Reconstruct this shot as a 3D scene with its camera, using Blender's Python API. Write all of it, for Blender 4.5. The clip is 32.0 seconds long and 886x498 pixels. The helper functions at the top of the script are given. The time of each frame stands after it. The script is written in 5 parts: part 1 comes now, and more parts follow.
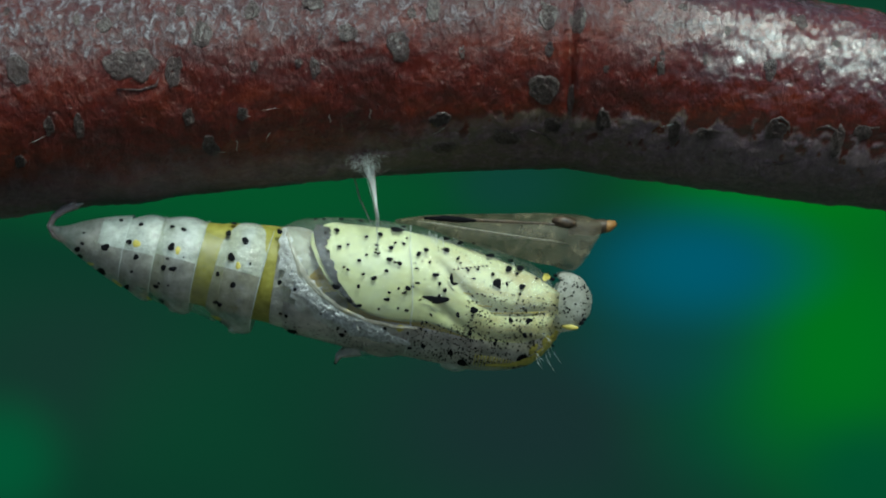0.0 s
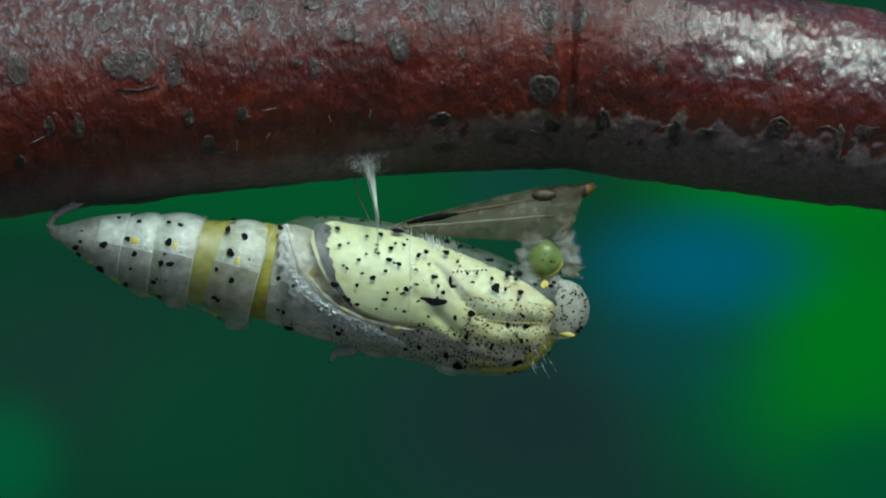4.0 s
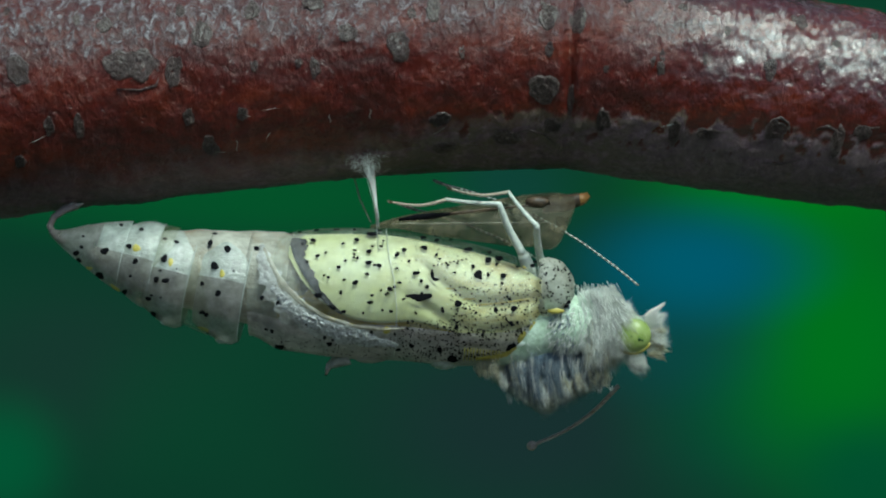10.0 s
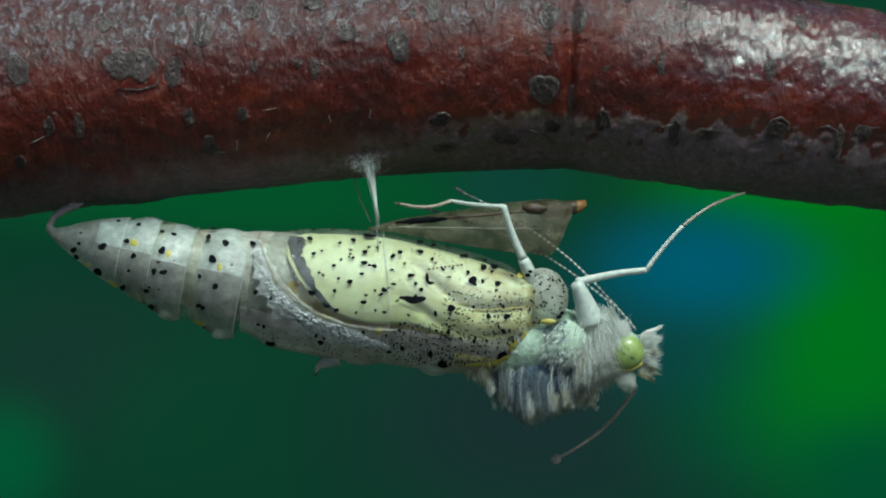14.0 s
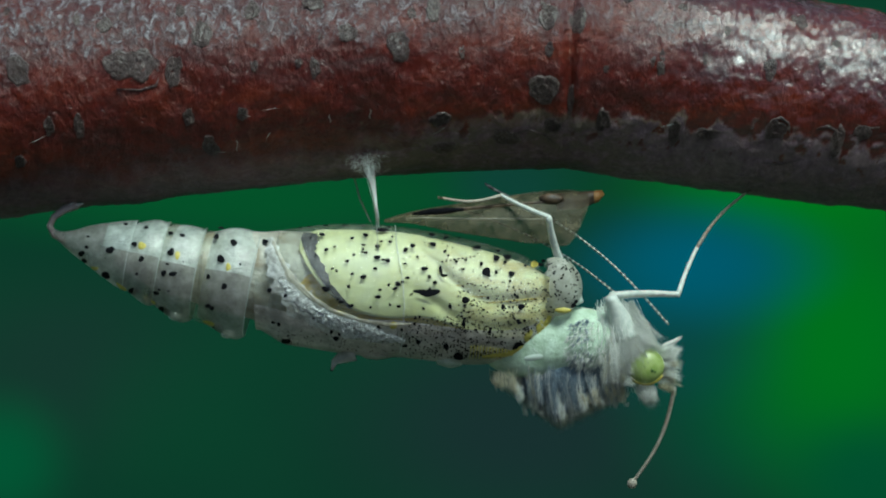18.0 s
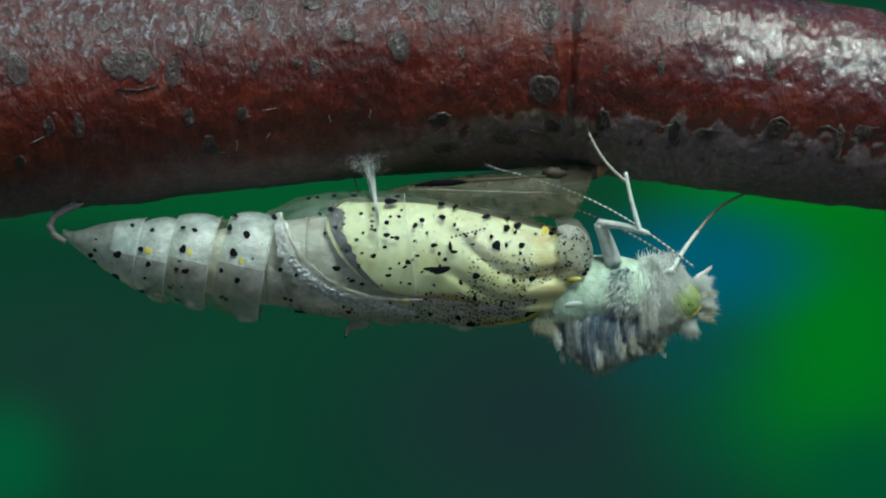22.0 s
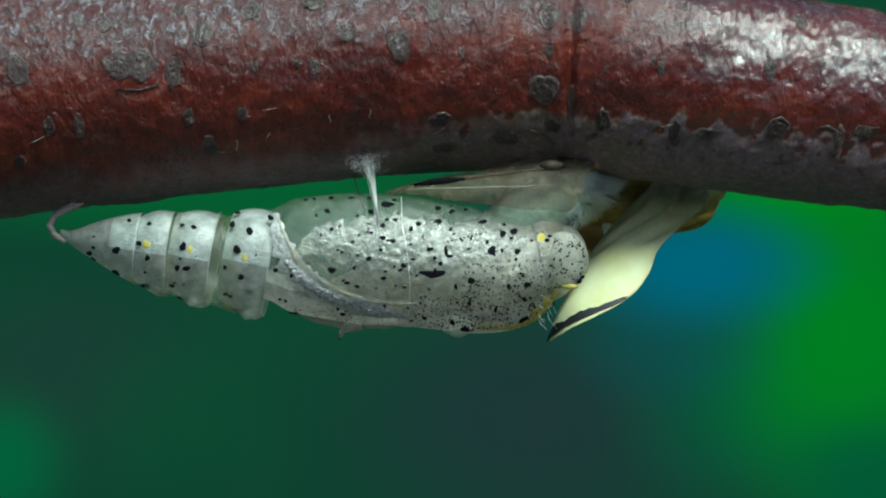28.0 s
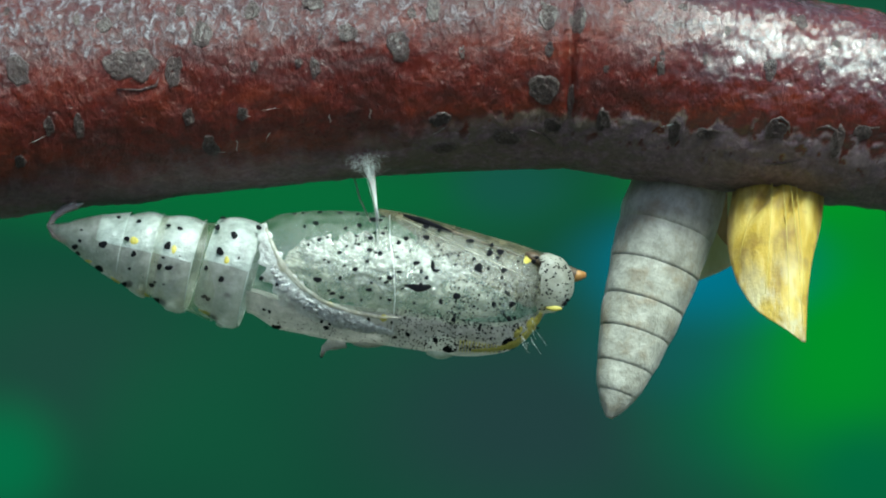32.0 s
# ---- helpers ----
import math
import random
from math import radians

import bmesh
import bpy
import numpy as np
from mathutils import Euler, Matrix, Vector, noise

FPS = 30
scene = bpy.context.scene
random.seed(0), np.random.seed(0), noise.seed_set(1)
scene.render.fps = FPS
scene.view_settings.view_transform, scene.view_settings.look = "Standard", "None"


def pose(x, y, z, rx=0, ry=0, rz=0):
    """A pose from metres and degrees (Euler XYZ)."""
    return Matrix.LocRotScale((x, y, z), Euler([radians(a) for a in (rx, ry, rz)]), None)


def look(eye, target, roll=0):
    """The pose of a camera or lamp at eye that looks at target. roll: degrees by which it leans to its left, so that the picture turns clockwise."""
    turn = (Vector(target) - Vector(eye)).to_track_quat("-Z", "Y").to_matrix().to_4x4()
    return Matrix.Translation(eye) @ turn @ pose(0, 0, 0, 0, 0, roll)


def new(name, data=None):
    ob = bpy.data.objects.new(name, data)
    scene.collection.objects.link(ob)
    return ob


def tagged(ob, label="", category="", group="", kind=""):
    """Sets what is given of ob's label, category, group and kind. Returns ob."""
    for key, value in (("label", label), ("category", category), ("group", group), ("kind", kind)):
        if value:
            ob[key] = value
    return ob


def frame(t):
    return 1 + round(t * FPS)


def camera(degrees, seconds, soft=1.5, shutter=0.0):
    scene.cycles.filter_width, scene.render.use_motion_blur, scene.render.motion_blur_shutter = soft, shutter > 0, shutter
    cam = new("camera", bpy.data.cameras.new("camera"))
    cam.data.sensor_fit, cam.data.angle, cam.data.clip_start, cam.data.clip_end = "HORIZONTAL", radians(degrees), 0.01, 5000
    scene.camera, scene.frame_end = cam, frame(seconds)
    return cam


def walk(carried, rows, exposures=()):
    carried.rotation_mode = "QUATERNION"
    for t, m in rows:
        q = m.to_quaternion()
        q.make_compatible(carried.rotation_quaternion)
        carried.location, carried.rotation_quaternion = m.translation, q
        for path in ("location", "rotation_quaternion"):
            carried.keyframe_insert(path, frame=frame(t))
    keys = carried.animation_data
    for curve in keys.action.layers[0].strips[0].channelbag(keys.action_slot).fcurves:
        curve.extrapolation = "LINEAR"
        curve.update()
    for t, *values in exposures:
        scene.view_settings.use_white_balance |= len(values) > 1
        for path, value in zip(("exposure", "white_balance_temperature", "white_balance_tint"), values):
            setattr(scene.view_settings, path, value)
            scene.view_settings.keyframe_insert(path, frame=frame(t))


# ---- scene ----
# The plan is drawn in units of 0.0228 mm: u to the right, v down, d away from the camera.
# The chrysalis is about 23 mm long; the sheet's middle (784, 441) lies on the camera's axis.
from functools import lru_cache

UNIT = 2.28e-5
HEIGHT = 0.9
FAR = 784 / math.tan(radians(10))

cam = camera(20, 32.0, 2.0)
EYE_POSE = look((0, -FAR * UNIT, HEIGHT), (0, 0, HEIGHT))
walk(cam, [(0, EYE_POSE), (32, EYE_POSE)],
     exposures=[(0, 0.0), (20, 0.0), (21, -0.02), (22, 0.04), (23, 0.16), (24, 0.36), (25, 0.40), (28, 0.36), (29, 0.28), (30, 0.22), (30.7, 0.28), (31, 0.48), (31.6, 0.78), (32, 0.80)])


def spot_at(u, v, d=0.0):
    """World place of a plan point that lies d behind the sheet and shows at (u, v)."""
    k = UNIT * (1 + d / FAR)
    return Vector(((u - 784) * k, d * UNIT, HEIGHT + (441 - v) * k))


def stand(u, v, d=0.0, turn=0.0, roll=0.0, lie=0.0, yaw=0.0):
    """Pose at a plan point: turned clockwise, after rolling about an axis that lies at the angle lie, and a yaw."""
    m = Euler((0, radians(turn + lie), 0)).to_matrix() @ Euler((0, 0, radians(yaw))).to_matrix() \
        @ Euler((radians(roll), 0, 0)).to_matrix() @ Euler((0, radians(-lie), 0)).to_matrix()
    return Matrix.Translation(spot_at(u, v, d)) @ m.to_4x4()


# ---- light ----
world = bpy.data.worlds.new("sky")
scene.world = world
world.use_nodes = True
sky = world.node_tree.nodes.new("ShaderNodeTexSky")
sky.sky_type, sky.sun_disc = "NISHITA", False
sky.sun_elevation, sky.sun_rotation = radians(56), radians(155)
background = world.node_tree.nodes["Background"]
background.inputs["Strength"].default_value = 0.075
world.node_tree.links.new(sky.outputs[0], background.inputs["Color"])
sun = new("sun", bpy.data.lights.new("sun", "SUN"))
sun.data.energy, sun.data.angle, sun.data.color = 3.7, radians(24), (0.82, 1.0, 0.92)
sun.matrix_world = look((0.42, -0.92, HEIGHT + 1.5), (0, 0, HEIGHT))


# ---- materials ----
class Nodes:
    """Short hand for a node material."""

    def __init__(self, name):
        self.mat = bpy.data.materials.new(name)
        self.mat.use_nodes = True
        self.tree = self.mat.node_tree
        self.bsdf = self.tree.nodes["Principled BSDF"]
        self.out = self.tree.nodes["Material Output"]

    def node(self, kind, **values):
        n = self.tree.nodes.new(kind)
        for key, value in values.items():
            n.inputs[key.replace("_", " ")].default_value = value
        return n

    def link(self, a, b):
        self.tree.links.new(a, b)

    def place(self, scale=(1, 1, 1)):
        """Object coordinates in plan units, stretched by scale."""
        c = self.node("ShaderNodeTexCoord")
        m = self.node("ShaderNodeMapping", Scale=[s / UNIT for s in scale])
        self.link(c.outputs["Object"], m.inputs["Vector"])
        return m.outputs["Vector"]

    def noise(self, size, detail=4.0, rough=0.55, stretch=(1, 1, 1), distortion=0.0):
        n = self.node("ShaderNodeTexNoise", Scale=1.0 / size, Detail=detail, Roughness=rough, Distortion=distortion)
        self.link(self.place(stretch), n.inputs["Vector"])
        return n.outputs["Fac"]

    def attribute(self, name):
        n = self.tree.nodes.new("ShaderNodeAttribute")
        n.attribute_name = name
        return n.outputs["Fac"]

    def axis(self, letter):
        """One object coordinate, in metres."""
        c, s = self.node("ShaderNodeTexCoord"), self.node("ShaderNodeSeparateXYZ")
        self.link(c.outputs["Object"], s.inputs[0])
        return s.outputs[letter]

    def along(self, x0, x1, a, b):
        """Value that goes from a to b between two plan stations of the object's x."""
        n = self.node("ShaderNodeMapRange")
        for key, value in (("From Min", x0 * UNIT), ("From Max", x1 * UNIT), ("To Min", a), ("To Max", b)):
            n.inputs[key].default_value = value
        self.link(self.axis("X"), n.inputs["Value"])
        return n.outputs["Result"]

    def ramp(self, value, stops):
        r = self.node("ShaderNodeValToRGB")
        e = r.color_ramp.elements
        while len(e) < len(stops):
            e.new(0.5)
        for i, (p, c) in enumerate(stops):
            e[i].position = p
            e[i].color = (*c, 1) if isinstance(c, tuple) else (c, c, c, 1)
        self.link(value, r.inputs["Fac"])
        return r.outputs["Color"]

    def mix(self, fac, a, b, blend="MIX"):
        n = self.tree.nodes.new("ShaderNodeMix")
        n.data_type, n.blend_type = "RGBA", blend
        for socket, value in ((n.inputs[0], fac), (n.inputs[6], a), (n.inputs[7], b)):
            if isinstance(value, tuple):
                socket.default_value = (*value, 1)
            elif isinstance(value, (int, float)):
                socket.default_value = value
            else:
                self.link(value, socket)
        return n.outputs[2]

    def math(self, op, a, b=0.0):
        n = self.tree.nodes.new("ShaderNodeMath")
        n.operation = op
        for socket, value in ((n.inputs[0], a), (n.inputs[1], b)):
            if isinstance(value, (int, float)):
                socket.default_value = value
            else:
                self.link(value, socket)
        return n.outputs[0]

    def bump(self, height, depth, strength=1.0):
        n = self.node("ShaderNodeBump", Distance=depth * UNIT, Strength=strength)
        self.link(height, n.inputs["Height"])
        self.link(n.outputs["Normal"], self.bsdf.inputs["Normal"])
        return n.outputs["Normal"]

    def set(self, **values):
        for key, value in values.items():
            socket = self.bsdf.inputs[key.replace("_", " ")]
            if isinstance(value, tuple):
                socket.default_value = (*value, 1)
            elif isinstance(value, (int, float)):
                socket.default_value = value
            else:
                self.link(value, socket)
        return self


def bark_material():
    """Red cherry bark under a silvery waxy skin with painted sky sheen above, and under grey unpeeled skin below."""
    m = Nodes("bark")
    fine, coarse = m.noise(4.5, 6, 0.7, (0.8, 1, 0.7)), m.noise(70, 5, 0.65, (0.4, 1, 1))
    wrinkle = m.noise(15, 6, 0.66, (1.0, 0.6, 0.62), 1.1)
    swell = m.noise(44, 3, 0.5, (1.0, 0.7, 0.55), 0.8)
    side, skin = m.attribute("side"), m.attribute("skin")
    red = m.ramp(coarse, [(0.3, (0.050, 0.0030, 0.0011)), (0.5, (0.150, 0.0095, 0.0017)), (0.72, (0.260, 0.032, 0.0040))])
    red = m.mix(0.55, red, m.ramp(fine, [(0.35, 0.3), (0.65, 1.0)]), "MULTIPLY")
    wet = m.ramp(m.noise(30, 5, 0.7, (0.5, 1, 1)), [(0.48, 0.0), (0.68, 0.6)])
    red = m.mix(wet, red, (0.030, 0.010, 0.010))
    # silvery outer skin with the sky's pale sheen painted in towards the upper side
    sheen_noise = m.noise(40, 7, 0.72, (0.8, 1, 0.6), 0.8)
    up = m.math("ADD", m.math("MULTIPLY", side, 1.35), m.math("MULTIPLY", m.math("ADD", sheen_noise, -0.5), 1.9))
    sheen_film = m.mix(1.0, m.ramp(up, [(0.23, 0.0), (0.52, 0.95)]), m.ramp(wrinkle, [(0.38, 0.15), (0.60, 1.0)]), "MULTIPLY")
    # pale flecks: waxy bloom with painted glints on the wrinkle crests
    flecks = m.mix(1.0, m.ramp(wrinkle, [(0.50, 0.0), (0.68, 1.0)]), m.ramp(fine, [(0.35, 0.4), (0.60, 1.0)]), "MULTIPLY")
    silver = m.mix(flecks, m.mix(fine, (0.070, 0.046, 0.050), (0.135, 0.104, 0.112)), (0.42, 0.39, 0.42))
    sheen_film = m.math("MULTIPLY", m.math("MULTIPLY", sheen_film, m.along(-200, 100, 1.0, 0.55)), m.along(200, 440, 1.0, 0.7))
    base = m.mix(sheen_film, red, silver)
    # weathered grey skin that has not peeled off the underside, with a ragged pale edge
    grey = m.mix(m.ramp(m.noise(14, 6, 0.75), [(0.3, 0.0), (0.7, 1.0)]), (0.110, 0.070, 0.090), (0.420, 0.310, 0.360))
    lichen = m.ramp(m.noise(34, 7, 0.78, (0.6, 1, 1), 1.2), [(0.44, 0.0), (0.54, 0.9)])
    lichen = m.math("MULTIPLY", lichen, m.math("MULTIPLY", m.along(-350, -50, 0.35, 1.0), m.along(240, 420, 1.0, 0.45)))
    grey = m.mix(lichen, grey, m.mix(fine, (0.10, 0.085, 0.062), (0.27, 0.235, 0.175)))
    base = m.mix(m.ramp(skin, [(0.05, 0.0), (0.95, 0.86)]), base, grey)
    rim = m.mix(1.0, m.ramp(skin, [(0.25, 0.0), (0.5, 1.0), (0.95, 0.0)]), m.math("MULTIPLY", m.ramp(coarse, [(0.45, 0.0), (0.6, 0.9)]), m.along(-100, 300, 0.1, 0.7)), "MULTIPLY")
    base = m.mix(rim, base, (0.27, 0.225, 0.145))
    gloss = m.math("MULTIPLY", m.ramp(skin, [(0.0, 1.0), (1.0, 0.3)]), m.along(280, 520, 0.42, 1.0))
    m.set(Base_Color=base, Roughness=m.ramp(wrinkle, [(0.3, 0.42), (0.75, 0.62)]), Specular_IOR_Level=0.10, Coat_Weight=gloss,
          Coat_Roughness=m.math("MULTIPLY", m.ramp(fine, [(0.3, 0.24), (0.7, 0.40)]), m.along(280, 500, 1.0, 0.50)))
    relief = m.math("ADD", m.math("MULTIPLY", fine, 0.60), m.math("ADD", wrinkle, m.math("MULTIPLY", swell, 0.9)))
    m.bump(relief, 9.5, 1.0)
    wax = m.node("ShaderNodeBump", Distance=4.2 * UNIT, Strength=1.0)
    waxy = m.math("ADD", m.math("MULTIPLY", fine, 0.22), m.math("ADD", wrinkle, m.math("MULTIPLY", swell, 0.9)))
    m.link(m.math("MULTIPLY", waxy, m.along(280, 500, 1.1, 0.60)), wax.inputs["Height"])
    m.link(wax.outputs["Normal"], m.bsdf.inputs["Coat Normal"])
    m.bsdf.inputs["Coat IOR"].default_value = 1.78
    return m.mat


def lenticel_material():
    m = Nodes("lenticel")
    n, crack = m.noise(4, 5, 0.7), m.noise(9, 4, 0.6, (1.0, 1, 0.5), 2.5)
    cork = m.ramp(n, [(0.34, (0.050, 0.018, 0.016)), (0.52, (0.105, 0.062, 0.056)), (0.70, (0.30, 0.25, 0.215))])
    m.set(Base_Color=m.mix(m.ramp(crack, [(0.36, 1.0), (0.46, 0.0)]), cork, (0.030, 0.014, 0.011)), Roughness=0.5, Coat_Weight=0.5, Coat_Roughness=0.34)
    m.bump(m.math("ADD", n, m.math("MULTIPLY", crack, 1.6)), 7.0)
    return m.mat


def shell_material(name, white, clear, gloss=0.22, tint=(0.86, 0.86, 0.80), speckle=0.0, crush=1.3, sheen=(0.065, 0.6), patch=0.12):
    """Thin cuticle: part of the light goes straight through, part is scattered, and the skin is glossy."""
    m = Nodes(name)
    vein = m.noise(26, 6, 0.65)
    fine = m.noise(5, 4, 0.6)
    base = m.mix(m.ramp(vein, [(0.35, 0.0), (0.7, 1.0)]), tint, white)
    if speckle:
        dots = m.node("ShaderNodeTexVoronoi", Scale=1 / 8.0)
        m.link(m.place(), dots.inputs["Vector"])
        d = m.ramp(dots.outputs["Distance"], [(0.18, 1.0), (0.26, 0.0)])
        zone = m.ramp(m.noise(55, 3), [(0.48, 0.0), (0.60, speckle)])
        base = m.mix(m.mix(1.0, d, zone, "MULTIPLY"), base, (0.02, 0.02, 0.02))
    relief = m.math("ADD", m.math("MULTIPLY", fine, 0.5), m.math("ADD", vein, m.noise(11, 4, 0.6, (0.5, 1, 1), 1.2)))
    m.set(Base_Color=base, Roughness=0.6, Specular_IOR_Level=0.0)
    normal = m.bump(relief, crush, 0.9)
    glow = m.node("ShaderNodeBsdfTranslucent")
    m.link(base, glow.inputs["Color"])
    m.link(normal, glow.inputs["Normal"])
    both = m.node("ShaderNodeMixShader", Fac=0.24)
    m.link(m.bsdf.outputs[0], both.inputs[1])
    m.link(glow.outputs[0], both.inputs[2])
    gone = m.node("ShaderNodeBsdfTransparent", Color=(0.96, 0.98, 0.95, 1))
    cover = m.ramp(vein, [(0.3, max(0.0, 1 - clear - patch)), (0.75, min(1.0, 1 - clear + patch))])
    thin = m.node("ShaderNodeMixShader")
    m.link(cover, thin.inputs[0])
    m.link(gone.outputs[0], thin.inputs[1])
    m.link(both.outputs[0], thin.inputs[2])
    shine = m.node("ShaderNodeBsdfGlossy", Roughness=gloss)
    rim = m.node("ShaderNodeLayerWeight", Blend=0.5)
    m.link(normal, shine.inputs["Normal"])
    m.link(normal, rim.inputs["Normal"])
    fresnel = m.math("ADD", sheen[0], m.math("MULTIPLY", m.math("POWER", rim.outputs["Facing"], 5.0), sheen[1]))
    out = m.node("ShaderNodeMixShader")
    m.link(fresnel, out.inputs[0])
    m.link(thin.outputs[0], out.inputs[1])
    m.link(shine.outputs[0], out.inputs[2])
    m.link(out.outputs[0], m.out.inputs["Surface"])
    return m.mat


def plain(name, low, high, size=12, roughness=0.5, depth=1.5, sheen=0.0, coat=0.0, stretch=(1, 1, 1), through_light=0.0):
    m = Nodes(name)
    n = m.noise(size, 5, 0.6, stretch)
    colour = m.ramp(n, [(0.3, low), (0.7, high)])
    m.set(Base_Color=colour, Roughness=roughness, Sheen_Weight=sheen, Coat_Weight=coat, Specular_IOR_Level=0.5 if roughness < 0.9 else 0.1)
    if depth:
        m.bump(n, depth)
    if through_light:
        glow = m.node("ShaderNodeBsdfTranslucent")
        m.link(colour, glow.inputs["Color"])
        both = m.node("ShaderNodeMixShader", Fac=through_light)
        m.link(m.bsdf.outputs[0], both.inputs[1])
        m.link(glow.outputs[0], both.inputs[2])
        m.link(both.outputs[0], m.out.inputs["Surface"])
    return m.mat


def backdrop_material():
    """Far foliage painted wholly out of focus on a glowing sheet: wide soft pools of green, teal and shade."""
    m = Nodes("glowing_foliage")
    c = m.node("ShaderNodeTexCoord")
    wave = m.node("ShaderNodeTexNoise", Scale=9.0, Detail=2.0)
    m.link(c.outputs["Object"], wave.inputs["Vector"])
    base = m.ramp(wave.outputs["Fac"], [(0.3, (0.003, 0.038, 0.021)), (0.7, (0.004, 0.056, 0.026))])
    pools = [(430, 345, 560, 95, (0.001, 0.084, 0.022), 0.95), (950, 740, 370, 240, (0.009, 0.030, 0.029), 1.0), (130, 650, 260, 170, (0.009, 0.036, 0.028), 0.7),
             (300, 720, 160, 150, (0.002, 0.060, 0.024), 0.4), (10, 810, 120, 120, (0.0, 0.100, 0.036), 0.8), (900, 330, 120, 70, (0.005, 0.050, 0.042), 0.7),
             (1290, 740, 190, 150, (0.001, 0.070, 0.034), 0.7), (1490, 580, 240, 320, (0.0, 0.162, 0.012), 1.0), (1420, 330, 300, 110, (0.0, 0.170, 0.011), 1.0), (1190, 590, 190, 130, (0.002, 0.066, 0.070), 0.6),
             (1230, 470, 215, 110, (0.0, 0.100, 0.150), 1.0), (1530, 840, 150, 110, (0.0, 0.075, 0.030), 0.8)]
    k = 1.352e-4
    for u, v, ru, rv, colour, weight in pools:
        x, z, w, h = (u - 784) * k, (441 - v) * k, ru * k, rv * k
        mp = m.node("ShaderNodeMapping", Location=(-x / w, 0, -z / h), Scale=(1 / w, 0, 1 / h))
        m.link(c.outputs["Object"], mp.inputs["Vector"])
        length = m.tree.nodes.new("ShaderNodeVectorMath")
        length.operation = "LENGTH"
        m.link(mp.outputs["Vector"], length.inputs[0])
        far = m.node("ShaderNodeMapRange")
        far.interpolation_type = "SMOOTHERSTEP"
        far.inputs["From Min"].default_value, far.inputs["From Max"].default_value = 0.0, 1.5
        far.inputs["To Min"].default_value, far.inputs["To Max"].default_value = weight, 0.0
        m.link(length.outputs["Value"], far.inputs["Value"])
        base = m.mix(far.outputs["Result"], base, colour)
    # the sheet emits these colours, so the foliage's light is painted, not received
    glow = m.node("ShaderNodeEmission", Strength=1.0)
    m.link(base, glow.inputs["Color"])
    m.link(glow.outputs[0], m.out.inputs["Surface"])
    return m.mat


def foil_material():
    """Dry cuticle crumpled to a silvery foil."""
    m = Nodes("silver_foil")
    n, fine = m.noise(9, 5, 0.7, (0.7, 1, 1), 1.4), m.noise(3.2, 4, 0.65)
    m.set(Base_Color=m.ramp(n, [(0.36, (0.36, 0.37, 0.35)), (0.58, (0.94, 0.97, 0.95))]), Roughness=m.ramp(fine, [(0.3, 0.22), (0.7, 0.45)]), Specular_IOR_Level=0.7)
    m.bump(m.math("ADD", n, m.math("MULTIPLY", fine, 0.5)), 9.0)
    return m.mat


def hindwing_material():
    """Golden scales, browner across the middle, thin and whitish towards the tip."""
    m = Nodes("yellow_wing")
    streak, broad, fine = m.noise(34, 5, 0.6, (0.22, 1, 1.0)), m.noise(80, 4, 0.6), m.noise(5, 4, 0.6)
    gold = m.ramp(streak, [(0.32, (0.36, 0.22, 0.02)), (0.5, (0.72, 0.50, 0.07)), (0.68, (0.95, 0.78, 0.24))])
    gold = m.mix(m.ramp(broad, [(0.48, 0.0), (0.66, 0.8)]), gold, (0.30, 0.15, 0.025))
    pale = m.math("MULTIPLY", m.along(-190, -60, 0.75, 0.0), m.ramp(m.noise(40, 4, 0.6, (0.4, 1, 1)), [(0.45, 0.0), (0.6, 1.0)]))
    colour = m.mix(pale, gold, (0.78, 0.74, 0.52))
    m.set(Base_Color=colour, Roughness=0.5, Sheen_Weight=0.2)
    m.bump(m.math("ADD", streak, m.math("MULTIPLY", fine, 0.2)), 7.0)
    glow = m.node("ShaderNodeBsdfTranslucent")
    m.link(colour, glow.inputs["Color"])
    both = m.node("ShaderNodeMixShader", Fac=0.38)
    m.link(m.bsdf.outputs[0], both.inputs[1])
    m.link(glow.outputs[0], both.inputs[2])
    m.link(both.outputs[0], m.out.inputs["Surface"])
    return m.mat


def abdomen_material():
    """Grey-white scaled skin with brownish stains."""
    m = Nodes("abdomen_skin")
    n, stain = m.noise(26, 5, 0.65, (0.6, 1, 1)), m.noise(48, 4, 0.6)
    skin = m.ramp(n, [(0.3, (0.26, 0.25, 0.20)), (0.7, (0.56, 0.56, 0.48))])
    m.set(Base_Color=m.mix(m.ramp(stain, [(0.50, 0.0), (0.68, 0.75)]), skin, (0.26, 0.20, 0.12)), Roughness=0.5, Sheen_Weight=0.3)
    m.bump(m.math("ADD", n, m.math("MULTIPLY", stain, 2.0)), 3.5)
    return m.mat


